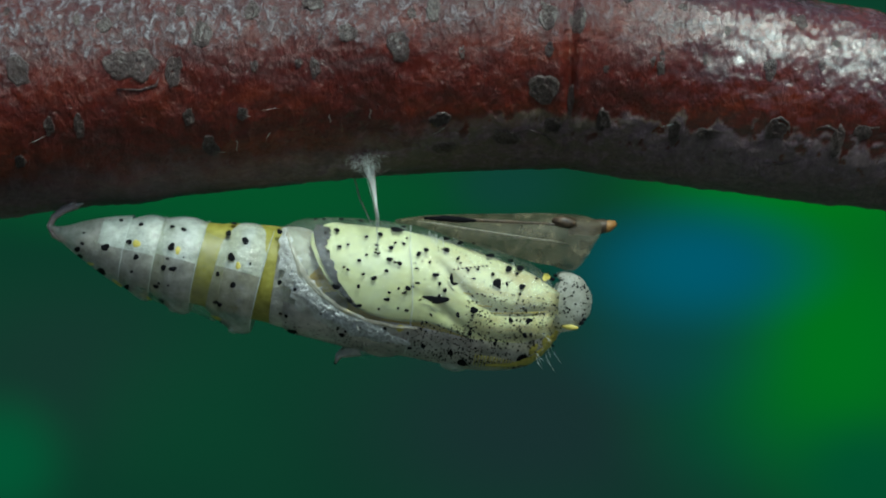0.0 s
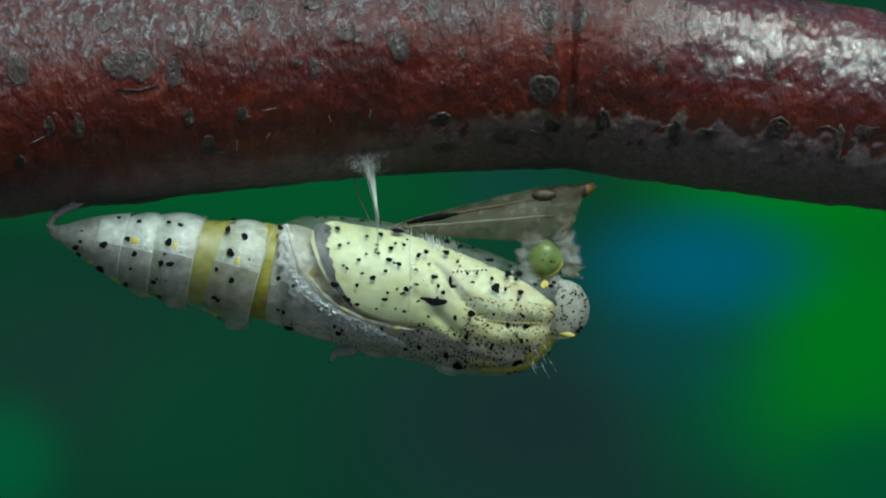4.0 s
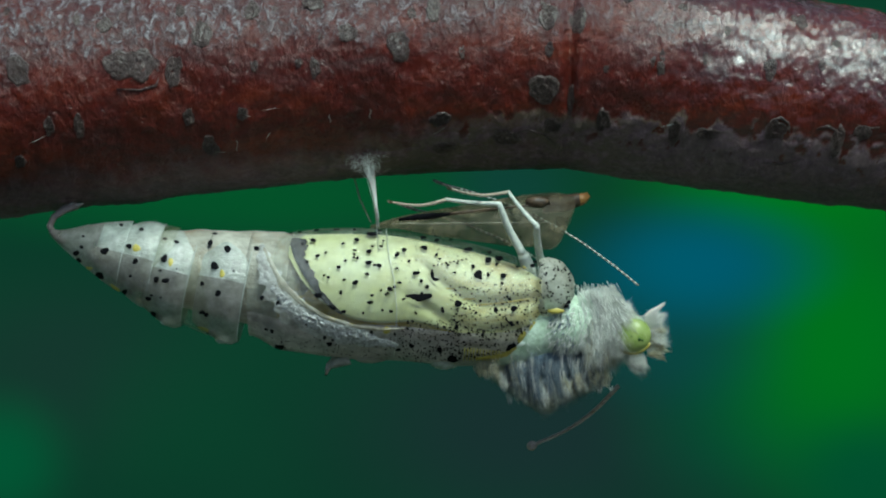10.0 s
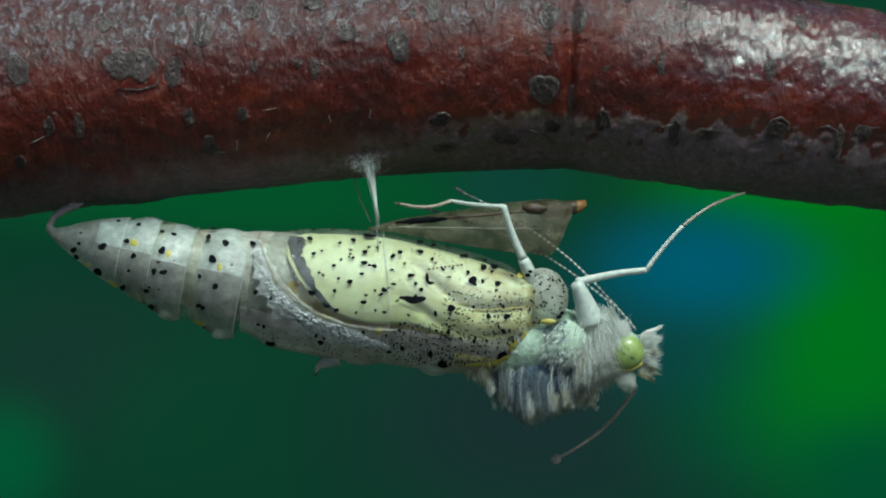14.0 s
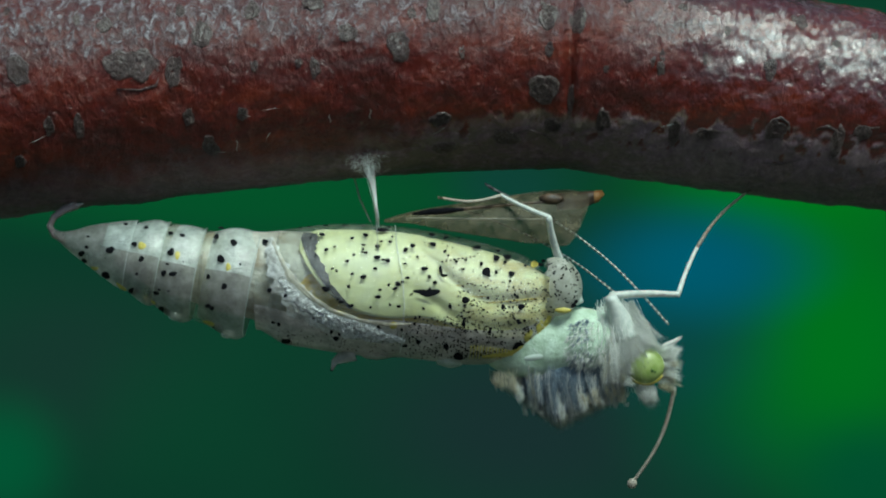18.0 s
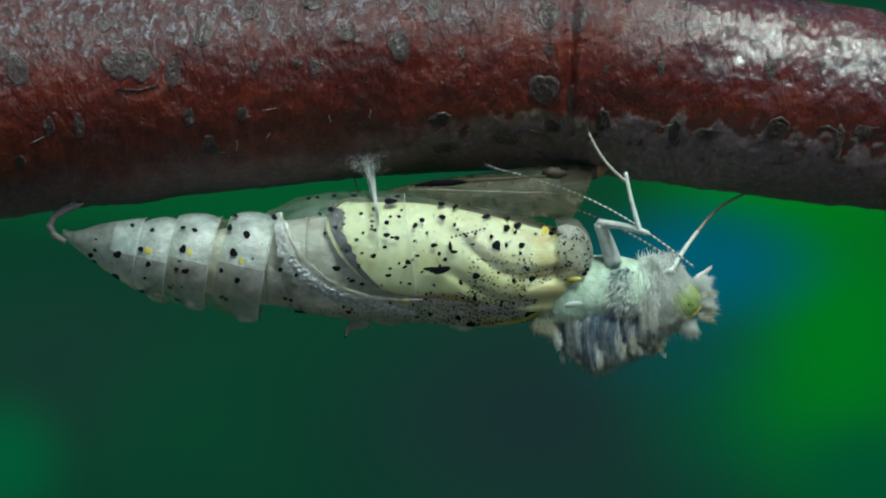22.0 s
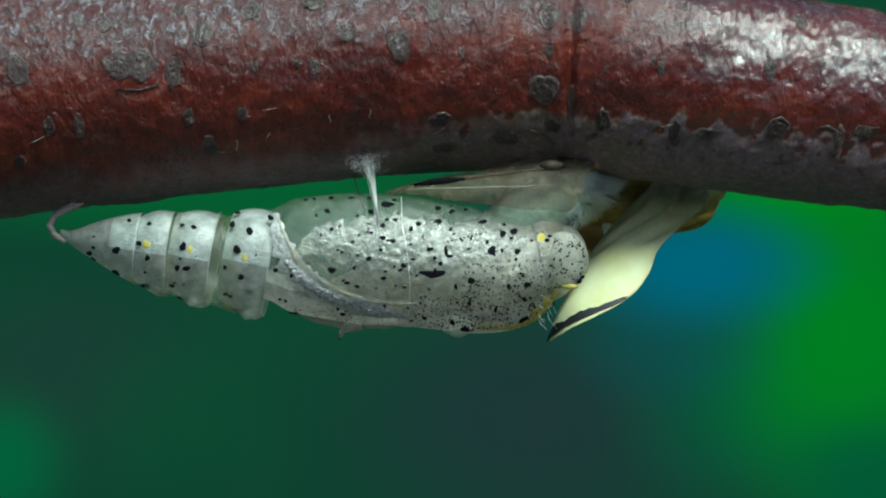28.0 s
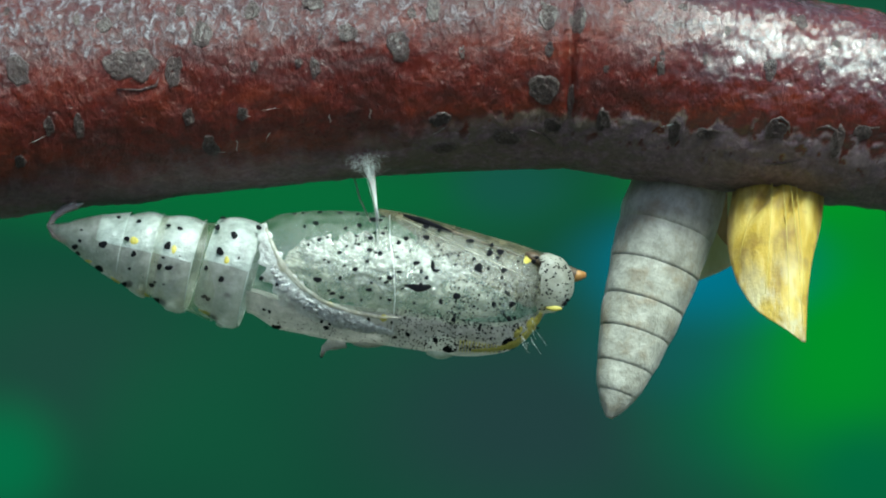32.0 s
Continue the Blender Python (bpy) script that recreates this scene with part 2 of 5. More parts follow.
def wing_material():
    """Soft cream scales, yellower and browner towards the crumpled wing base."""
    m = Nodes("cream_wing")
    broad, fine = m.noise(60, 5, 0.6, (0.7, 1, 1)), m.noise(5, 4, 0.6)
    cream = m.ramp(broad, [(0.3, (0.76, 0.77, 0.37)), (0.7, (0.88, 0.93, 0.62))])
    tan = m.math("MULTIPLY", m.along(-60, 120, 0.0, 0.85), m.ramp(m.noise(46, 4, 0.6, (0.5, 1, 1.1), 0.8), [(0.40, 0.0), (0.62, 1.0)]))
    colour = m.mix(tan, cream, (0.60, 0.49, 0.20))
    m.set(Base_Color=colour, Roughness=0.5, Sheen_Weight=0.2)
    m.bump(m.math("ADD", m.noise(30, 4, 0.6, (0.35, 1, 1)), m.math("MULTIPLY", fine, 0.2)), 2.6)
    glow = m.node("ShaderNodeBsdfTranslucent")
    m.link(colour, glow.inputs["Color"])
    both = m.node("ShaderNodeMixShader", Fac=0.25)
    m.link(m.bsdf.outputs[0], both.inputs[1])
    m.link(glow.outputs[0], both.inputs[2])
    m.link(both.outputs[0], m.out.inputs["Surface"])
    return m.mat


STALK = plain("stalk_skin", (0.26, 0.20, 0.18), (0.52, 0.46, 0.42), 8, 0.4, 1.0)
BARK, LENTICEL = bark_material(), lenticel_material()
SHELL = shell_material("pupal_shell", (0.90, 0.98, 0.94), 0.47, 0.22, (0.68, 0.75, 0.70), 0.0, 2.6, (0.08, 0.5), 0.16)
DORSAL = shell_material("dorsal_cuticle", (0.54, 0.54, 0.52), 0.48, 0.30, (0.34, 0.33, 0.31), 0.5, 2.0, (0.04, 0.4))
CASE = shell_material("wing_case_shell", (0.92, 0.95, 0.88), 0.91, 0.24, (0.78, 0.80, 0.70), 0.0, 3.2, (0.075, 0.5))
BACK = shell_material("speckled_shell", (0.80, 0.76, 0.72), 0.26, 0.28, (0.46, 0.43, 0.40), 0.6, 4.5, (0.07, 0.5))
DOME = shell_material("dome_shell", (0.66, 0.67, 0.58), 0.40, 0.3, (0.48, 0.48, 0.40), 0.0, 2.5, (0.04, 0.3))
MEMBRANE = shell_material("membrane", (0.62, 0.58, 0.34), 0.88, 0.3, (0.62, 0.60, 0.42))
PALE = plain("wing_root_skin", (0.62, 0.76, 0.66), (0.84, 0.93, 0.84), 18, 0.5, 2.0, 0.2, 0.0, (0.3, 1, 1), 0.2)
FLAP = shell_material("flap_shell", (0.25, 0.22, 0.14), 0.46, 0.4, (0.07, 0.050, 0.030), 0.0, 1.5, (0.010, 0.2), 0.30)
RIDGE_SKIN = shell_material("ridge_skin", (0.80, 0.78, 0.66), 0.55, 0.3, (0.50, 0.44, 0.34), 0.0, 2.5, (0.05, 0.3))
BLACK = plain("black_pigment", (0.003, 0.003, 0.005), (0.009, 0.010, 0.012), 6, 0.9, 1.0)
YELLOW = plain("yellow_pigment", (0.42, 0.35, 0.05), (0.64, 0.55, 0.13), 8, 0.45, 1.0)
ORANGE = plain("orange_horn", (0.34, 0.15, 0.04), (0.50, 0.27, 0.09), 8, 0.4)
BROWN = plain("brown_horn", (0.03, 0.022, 0.018), (0.14, 0.09, 0.05), 10, 0.5)
SILK = plain("silk", (0.62, 0.66, 0.64), (0.85, 0.88, 0.86), 3, 0.35, 0.5, 0.3, 0.0, (1, 1, 1), 0.3)
WING = wing_material()
WINGDARK = plain("dark_wing_margin", (0.003, 0.004, 0.007), (0.020, 0.024, 0.038), 10, 0.6, 1.5)
HIND = hindwing_material()
PEACH = plain("peach_wing", (0.50, 0.30, 0.10), (0.66, 0.50, 0.25), 50, 0.55, 2.0, 0.1, 0.0, (1, 1, 1), 0.3)
VEIN = plain("wing_vein", (0.50, 0.37, 0.05), (0.70, 0.56, 0.14), 20, 0.5)
ABDOMEN = abdomen_material()
LINING = shell_material("silver_lining", (0.66, 0.70, 0.66), 0.42, 0.20, (0.54, 0.57, 0.48), 0.0, 3.4, (0.26, 0.5), 0.45)
FOIL = foil_material()
HAZE = shell_material("whitish_film", (0.88, 0.86, 0.74), 0.60, 0.26, (0.62, 0.58, 0.44), 0.0, 4.0, (0.10, 0.5), 0.30)
PLATE = shell_material("side_plate", (0.86, 0.90, 0.88), 0.22, 0.26, (0.46, 0.46, 0.43), 0.0, 4.0, (0.10, 0.5), 0.2)
BAND = plain("yellow_band", (0.22, 0.20, 0.025), (0.38, 0.35, 0.07), 16, 0.5, 1.0)
THORAX = plain("thorax_skin", (0.32, 0.46, 0.31), (0.62, 0.78, 0.64), 20, 0.5, 4.0, 0.3)
FUR = plain("white_fur", (0.86, 0.90, 0.82), (0.97, 0.98, 0.94), 7, 0.5, 0.0, 1.0, 0.0, (1, 1, 1), 0.22)
BLUEFUR = plain("blue_grey_fur", (0.065, 0.110, 0.150), (0.30, 0.42, 0.52), 7, 0.5, 0.0, 0.4, 0.0, (1, 1, 1), 0.3)
TANFUR = plain("tan_fur", (0.50, 0.46, 0.30), (0.84, 0.80, 0.62), 7, 0.5, 0.0, 0.4, 0.0, (1, 1, 1), 0.3)
EYE = plain("green_eye", (0.22, 0.33, 0.07), (0.40, 0.50, 0.17), 16, 0.35, 0.5, 0.0, 0.2)
EYESPOT = plain("eye_spot", (0.03, 0.09, 0.02), (0.06, 0.14, 0.03), 4, 0.3, 0.0)
LEG = plain("leg_skin", (0.50, 0.58, 0.52), (0.78, 0.82, 0.74), 10, 0.45, 1.0, 0.3)
FOOT = plain("leg_foot", (0.30, 0.26, 0.20), (0.50, 0.46, 0.38), 6, 0.5, 1.0)
FEELER = plain("antenna_skin", (0.05, 0.05, 0.05), (0.45, 0.44, 0.40), 7, 0.45, 1.0)
GROUND = plain("ground_bounce", (0.085, 0.086, 0.070), (0.135, 0.135, 0.110), 4000, 0.9, 0.0)


# ---- mesh helpers ----
def mesh(name, verts, faces, smooth=True):
    """Mesh from local plan offsets (u, d, v)."""
    data = bpy.data.meshes.new(name)
    data.from_pydata([(u * UNIT, d * UNIT, -v * UNIT) for u, d, v in verts], [], faces)
    if smooth:
        data.polygons.foreach_set("use_smooth", [True] * len(data.polygons))
    data.update()
    return data


def part(name, shape, material, parent=None, label="", at=None):
    verts, faces = shape
    ob = new(name, mesh(name, verts, faces))
    ob.data.materials.append(material)
    if parent:
        ob.parent = parent
    if at is not None:
        ob.matrix_basis = at
    return tagged(ob, label)


def joined(shapes):
    verts, faces = [], []
    for v, f in shapes:
        k = len(verts)
        verts += v
        faces += [tuple(i + k for i in q) for q in f]
    return verts, faces


def shifted(shape, du, dd, dv):
    return [(u + du, d + dd, v + dv) for u, d, v in shape[0]], shape[1]


SLOPES = {}


def smooth_line(xs, ys, x):
    """Smooth curve through a few stations."""
    key = id(ys)
    if key not in SLOPES:
        SLOPES[key] = (ys, [float(g) for g in np.gradient(np.array(ys, float), np.array(xs, float))])
    m = SLOPES[key][1]
    i = 0
    while i < len(xs) - 2 and x > xs[i + 1]:
        i += 1
    h = xs[i + 1] - xs[i]
    t = min(1.0, max(0.0, (x - xs[i]) / h))
    a, b = (2 * t - 3) * t * t + 1, ((t - 2) * t + 1) * t
    return a * ys[i] + b * h * m[i] + (1 - a) * ys[i + 1] + (t - 1) * t * t * h * m[i + 1]


def tube(path, radii, n=8, caps=True):
    """Round rod along plan points (u, d, v)."""
    pts = [Vector(p) for p in path]
    verts, faces = [], []
    for i, p in enumerate(pts):
        way = (pts[min(i + 1, len(pts) - 1)] - pts[max(i - 1, 0)]).normalized()
        side = way.cross(Vector((0, 1, 0)))
        side = side.normalized() if side.length > 1e-4 else Vector((1, 0, 0))
        up = side.cross(way)
        r = radii[i] if isinstance(radii, (list, tuple)) else radii
        for k in range(n):
            a = 2 * math.pi * k / n
            verts.append(tuple(p + r * (math.cos(a) * side + math.sin(a) * up)))
    for i in range(len(pts) - 1):
        for k in range(n):
            faces.append((i * n + k, i * n + (k + 1) % n, (i + 1) * n + (k + 1) % n, (i + 1) * n + k))
    if caps:
        faces += [tuple(range(n))[::-1], tuple(range((len(pts) - 1) * n, len(pts) * n))]
    return verts, faces


def ball(centre, radii, nu=20, nv=12, lump=0.0, seed=0):
    verts, faces = [], []
    for j in range(nv + 1):
        b = math.pi * j / nv
        for i in range(nu):
            a = 2 * math.pi * i / nu
            n = Vector((math.sin(b) * math.cos(a), math.sin(b) * math.sin(a), math.cos(b)))
            k = 1 + lump * noise.noise(n * 2.2 + Vector((seed, seed, 0)))
            verts.append(tuple(centre[q] + radii[q] * n[q] * k for q in range(3)))
    for j in range(nv):
        for i in range(nu):
            faces.append((j * nu + i, j * nu + (i + 1) % nu, (j + 1) * nu + (i + 1) % nu, (j + 1) * nu + i))
    return verts, faces


def pleated(centre, radii, side, wave, depth, nu=48, nv=110):
    """Flattened lobe whose outer face is gathered in soft lengthwise pleats."""
    verts, faces = ball(centre, radii, nu, nv, 0.06, 3)
    out = []
    for u, d, v in verts:
        x, z = (u - centre[0]) / radii[0], (v - centre[2]) / radii[2]
        fade = max(0.0, 1 - x * x - z * z) ** 0.5
        out.append((u, d - side * depth * fade * math.sin((v + 0.22 * u) / wave + 2 * noise.noise(Vector((u / 40, v / 40, 2)))), v))
    return out, faces


def hair(rng, root, way, length, width, droop=0.25, steps=3, sweep=(0, 0, 0)):
    """One tapered, bent hair as a three-sided spike."""
    root, way = Vector(root), Vector(way).normalized()
    bend = Vector((rng.uniform(-1, 1), rng.uniform(-1, 1), rng.uniform(-1, 1))) * droop + Vector(sweep)
    side = way.cross(Vector((0.3, 1, 0.2))).normalized()
    up = way.cross(side)
    verts, faces = [], []
    for i in range(steps):
        t = i / steps
        p = root + way * length * t + bend * length * t * t
        r = width * (1 - 0.75 * t)
        verts += [tuple(p + side * r), tuple(p - side * r * 0.5 + up * r * 0.87), tuple(p - side * r * 0.5 - up * r * 0.87)]
    verts.append(tuple(root + way * length + bend * length))
    for i in range(steps - 1):
        for k in range(3):
            faces.append((i * 3 + k, i * 3 + (k + 1) % 3, i * 3 + 3 + (k + 1) % 3, i * 3 + 3 + k))
    faces += [((steps - 1) * 3 + k, (steps - 1) * 3 + (k + 1) % 3, steps * 3) for k in range(3)]
    return verts, faces


def coat(rng, count, centre, radii, keep, comb, length, width=1.1, droop=0.25):
    """Hairs all over part of a ball; keep says where, comb leans them."""
    out = []
    while len(out) < count:
        n = Vector((rng.gauss(0, 1), rng.gauss(0, 1), rng.gauss(0, 1))).normalized()
        if not keep(n):
            continue
        p = [centre[q] + radii[q] * n[q] * 0.96 for q in range(3)]
        out.append(hair(rng, p, n * 0.34 + Vector(comb) + Vector([rng.uniform(-.25, .25) for _ in range(3)]),
                        length * rng.uniform(0.6, 1.15), width * rng.uniform(0.7, 1.2), droop))
    return joined(out)


# ---- setting ----
# Unseen ground; its tone is set for the light bounced up under the branch
ground = new("ground", bpy.data.meshes.new("ground"))
ground.data.from_pydata([(-300, -300, 0), (300, -300, 0), (300, 300, 0), (-300, 300, 0)], [], [(0, 1, 2, 3)])
ground.data.materials.append(GROUND)
tagged(ground, "unseen dark ground far below the branch, toned for its bounce light", "ground", kind="structure")

hedge = []
for i in range(25):
    a = (i / 24 - 0.5) * 1.9
    hedge += [(0.95 * math.sin(a), 0.95 * math.cos(a) - 0.45, z) for z in (-0.9, -0.3, 0.0, 0.35)]
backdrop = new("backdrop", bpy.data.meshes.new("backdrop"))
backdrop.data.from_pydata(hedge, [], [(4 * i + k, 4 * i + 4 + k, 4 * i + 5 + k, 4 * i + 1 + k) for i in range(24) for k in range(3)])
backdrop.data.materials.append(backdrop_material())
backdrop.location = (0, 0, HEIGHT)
tagged(backdrop, "glowing painted backdrop of distant green and teal foliage, wholly out of focus", "foliage", kind="structure")

# Unseen wall added behind the camera to hold back low sky light and reflections
screen = []
for i in range(31):
    a = 1.35 + i / 30 * (2 * math.pi - 2.7)
    screen += [(2.4 * math.sin(a), 2.4 * math.cos(a), z) for z in (-0.9, -0.4, 0.0, 0.30)]
unseen_screen = new("backdrop", bpy.data.meshes.new("backdrop"))
unseen_screen.data.from_pydata(screen, [], [(4 * i + k, 4 * i + 4 + k, 4 * i + 5 + k, 4 * i + 1 + k) for i in range(30) for k in range(3)])
unseen_screen.data.materials.append(plain("screen_green", (0.030, 0.060, 0.024), (0.060, 0.110, 0.045), 3000, 0.6, 0.0))
unseen_screen.location = (0, 0, HEIGHT)
tagged(unseen_screen, "added unseen dark green wall that screens off low sky light", "hedge", kind="structure")

# ---- branch ----
AXIS_U = [-700, -300, 0, 300, 640, 960, 1010, 1100, 1300, 1500, 1800, 2300]
AXIS_V = [300, 215, 172, 148, 122, 112, 112, 122, 153, 183, 230, 320]
THICK = [215, 212, 208, 197, 188, 181, 181, 184, 180, 174, 168, 160]
BRANCH_D = 70


@lru_cache(maxsize=None)
def branch_frame(u):
    return smooth_line(AXIS_U, AXIS_V, u), smooth_line(AXIS_U, THICK, u)


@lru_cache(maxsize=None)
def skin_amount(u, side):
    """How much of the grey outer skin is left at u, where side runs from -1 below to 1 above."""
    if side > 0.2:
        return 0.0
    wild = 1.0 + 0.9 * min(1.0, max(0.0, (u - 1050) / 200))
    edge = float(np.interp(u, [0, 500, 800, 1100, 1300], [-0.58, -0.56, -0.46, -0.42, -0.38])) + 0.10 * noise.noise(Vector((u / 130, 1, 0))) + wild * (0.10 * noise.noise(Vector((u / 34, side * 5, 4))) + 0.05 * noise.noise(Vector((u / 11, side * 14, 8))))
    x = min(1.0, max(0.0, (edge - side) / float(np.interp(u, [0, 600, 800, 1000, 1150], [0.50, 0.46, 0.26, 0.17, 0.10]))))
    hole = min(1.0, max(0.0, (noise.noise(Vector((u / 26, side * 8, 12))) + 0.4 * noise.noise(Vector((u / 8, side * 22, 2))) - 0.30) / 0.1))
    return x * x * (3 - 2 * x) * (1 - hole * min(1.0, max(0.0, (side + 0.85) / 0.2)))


def branch_point(u, a, out=0.0):
    """Point of the bark at u, at the angle a: 0 faces the camera, 90 looks up, -90 down."""
    v, r = branch_frame(u)
    slope = (branch_frame(u + 4)[0] - branch_frame(u - 4)[0]) / 8
    c = Vector((math.cos(radians(a)), math.sin(radians(a)), 0))
    scar = math.exp(-((u - 1004) / 9) ** 2)
    n = noise.noise(Vector((u / 90, c.x * 2.2, c.y * 2.2))) * 5 + noise.noise(Vector((u / 22, c.x * 7, c.y * 7 + 9))) * 2.6 \
        + noise.noise(Vector((u / 8, c.x * 20, c.y * 20 + 3))) * 1.3 + noise.noise(Vector((u / 3.5, c.x * 30, c.y * 30 + 5))) * 0.5
    ring = -9 * scar + 7 * math.exp(-((u - 1023) / 12) ** 2) + 6 * math.exp(-((u - 982) / 14) ** 2)
    ring *= min(1.0, max(0.12, 1 + (c.y + 0.35) / 0.45))
    r += n + ring + out + 2.4 * skin_amount(u, c.y)
    return (u + r * c.y * slope, BRANCH_D - r * c.x, v - r * c.y)


def branch_mesh():
    us = np.concatenate([np.linspace(-700, -60, 40, endpoint=False), np.linspace(-60, 1630, 560, endpoint=False), np.linspace(1630, 2300, 41)])
    angles = list(np.linspace(-100, 100, 150, endpoint=False)) + list(np.linspace(100, 260, 40, endpoint=False))
    n = len(angles)
    verts = [branch_point(float(u), float(a)) for u in us for a in angles]
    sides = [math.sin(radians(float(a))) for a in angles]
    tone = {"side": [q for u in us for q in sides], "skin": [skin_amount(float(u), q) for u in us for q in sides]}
    faces = [(i * n + k, (i + 1) * n + k, (i + 1) * n + (k + 1) % n, i * n + (k + 1) % n) for i in range(len(us) - 1) for k in range(n)]
    faces += [tuple(range(n)), tuple(range((len(us) - 1) * n, len(us) * n))[::-1]]
    return (verts, faces), tone


def on_sheet(shape, u0=784, v0=441):
    """Plan places to offsets from the middle of the sheet."""
    return [(u - u0, d, v - v0) for u, d, v in shape[0]], shape[1]


branch_shape, branch_tone = branch_mesh()
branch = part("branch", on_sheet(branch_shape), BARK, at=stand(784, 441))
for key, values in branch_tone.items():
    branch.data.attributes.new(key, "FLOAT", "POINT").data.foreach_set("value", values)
tagged(branch, "glossy red-brown cherry branch with pale lenticels and grey underside", "branch")


def lenticel(rng, u, v, w, h):
    """Raised oval pore with a rim and a cracked core, draped on the bark."""
    axis, r = branch_frame(u)
    a = math.degrees(math.asin(max(-0.98, min(0.98, (axis - v) / r))))
    verts, faces = [], []
    rings = [(1.25, -4.0), (1.08, 0.6), (0.97, 3.4), (0.85, 0.4), (0.72, 3.6), (0.57, 0.4), (0.42, 3.4), (0.2, 1.0)]
    n = 18
    for k, lift in rings:
        for i in range(n):
            b = 2 * math.pi * i / n
            j = 1 + 0.42 * noise.noise(Vector((math.cos(b) * 1.8 + u, math.sin(b) * 1.8, k * 1.2)))
            uu = u + w * k * j * math.cos(b)
            aa = a + math.degrees(h * k * j * math.sin(b) / r)
            verts.append(branch_point(uu, aa, lift * min(1.0, w / 12) + 2.6 * noise.noise(Vector((uu / 5, aa * 0.8, 3))) + rng.uniform(-0.6, 0.6)))
    for q in range(len(rings) - 1):
        for i in range(n):
            faces.append((q * n + i, q * n + (i + 1) % n, (q + 1) * n + (i + 1) % n, (q + 1) * n + i))
    faces.append(tuple(range((len(rings) - 1) * n, len(rings) * n)))
    return verts, faces


LENTICELS = [(58, 135, 17, 25), (262, 122, 25, 26), (225, 128, 22, 24), (320, 138, 11, 24), (375, 68, 17, 24), (462, 28, 12, 20), (565, 14, 18, 18),
             (563, 128, 9, 16), (622, 68, 14, 16), (710, 90, 18, 26), (770, 25, 11, 22), (152, 228, 9, 20), (370, 262, 13, 20), (432, 208, 8, 12)]
LENTICELS_FAR = [(968, 40, 15, 22), (1015, 48, 11, 20), (956, 165, 24, 26), (1160, 130, 7, 10), (1346, 130, 11, 17), (1392, 45, 9, 16), (1008, 185, 6, 26),
                 (1075, 215, 12, 18), (1202, 240, 8, 26), (775, 215, 18, 12), (975, 225, 14, 14), (780, 262, 22, 12), (890, 245, 24, 16), (1370, 235, 18, 16),
                 (1480, 255, 10, 26), (1520, 240, 14, 12), (40, 290, 10, 12), (340, 215, 9, 14), (205, 55, 11, 14), (100, 230, 8, 16), (1255, 240, 14, 9)]
rng = random.Random(5)
SMALL_PORES = [(rng.uniform(20, 1540), rng.uniform(0, 130), rng.uniform(4, 8), rng.uniform(6, 12)) for _ in range(26)]
for u, v, w, h in LENTICELS + LENTICELS_FAR + SMALL_PORES:
    part("lenticel", on_sheet(lenticel(rng, u, v, w, h)), LENTICEL, branch, "pale corky oval pore")

for way in ([(1352, 232), (1362, 217), (1376, 213), (1390, 222), (1396, 240)], [(1440, 232), (1458, 228), (1474, 236), (1482, 258), (1488, 292)], [(1362, 288), (1390, 291), (1424, 284)],
            [(1240, 238), (1262, 233), (1284, 238)], [(1498, 246), (1520, 233), (1546, 230)], [(905, 238), (932, 232), (960, 240), (978, 258)], [(222, 166), (262, 168), (290, 160), (296, 146)]):
    edge = []
    for u, v in way:
        axis, r = branch_frame(u)
        edge.append(branch_point(u, math.degrees(math.asin((axis - v) / r)), 1.0))
    part("peeling_edge", on_sheet(tube(edge, [0.8] + [2.4] * (len(edge) - 2) + [0.8], 6)), LENTICEL, branch, "pale curled edge of peeling bark")

for i in range(10):
    u, v = rng.uniform(60, 1520), rng.uniform(190, 275)
    axis, r = branch_frame(u)
    a = math.degrees(math.asin(max(-0.95, min(0.95, (axis - v) / r))))
    turn, size = rng.uniform(0, 6.28), rng.uniform(6, 15)
    line = [branch_point(u + size * q * math.cos(turn) + 2 * math.sin(4 * q), a + math.degrees(size * q * math.sin(turn) / r), 1.6) for q in (-1, -0.5, 0, 0.5, 1)]
    part("bark_fibre", on_sheet(tube(line, [0.2, 0.32, 0.32, 0.32, 0.2], 4)), SILK, branch)

# ---- chrysalis ----
# abdomen as it lies at the start, front half as it lies at nine seconds
TAIL_U = [86, 100, 120, 150, 200, 250, 275, 300, 340, 385, 420, 458, 500]
TAIL_TOP = [398, 403, 401, 392, 383, 379, 379, 380, 386, 391, 393, 400, 402]
TAIL_LOW = [410, 424, 441, 463, 498, 522, 533, 544, 555, 573, 583, 592, 600]
FORE_U = [380, 430, 480, 520, 560, 620, 680, 740, 800, 850, 900, 940, 985, 1003]
FORE_TOP = [416, 412, 408, 402, 398, 397, 400, 408, 420, 432, 447, 460, 492, 514]
FORE_LOW = [602, 607, 613, 618, 624, 630, 631, 636, 641, 637, 622, 590, 548, 522]
DEEP = 0.92


def tail_profile(u):
    return smooth_line(TAIL_U, TAIL_TOP, u), smooth_line(TAIL_U, TAIL_LOW, u)


def fore_profile(u):
    return smooth_line(FORE_U, FORE_TOP, u), smooth_line(FORE_U, FORE_LOW, u)


def hull(profile, u, a, k=1.0):
    """Point of the body's skin at u; a: 0 faces the camera, 90 up, -90 down."""
    top, low = profile(u)
    if profile is tail_profile:
        # rings stand square to the sloping axis of the abdomen
        u += 0.085 * (low - top) * math.sin(radians(a))
        top, low = profile(u)
    c, h = (top + low) / 2, (low - top) / 2 * k
    return (u, -DEEP * h * math.cos(radians(a)), c - h * math.sin(radians(a)))


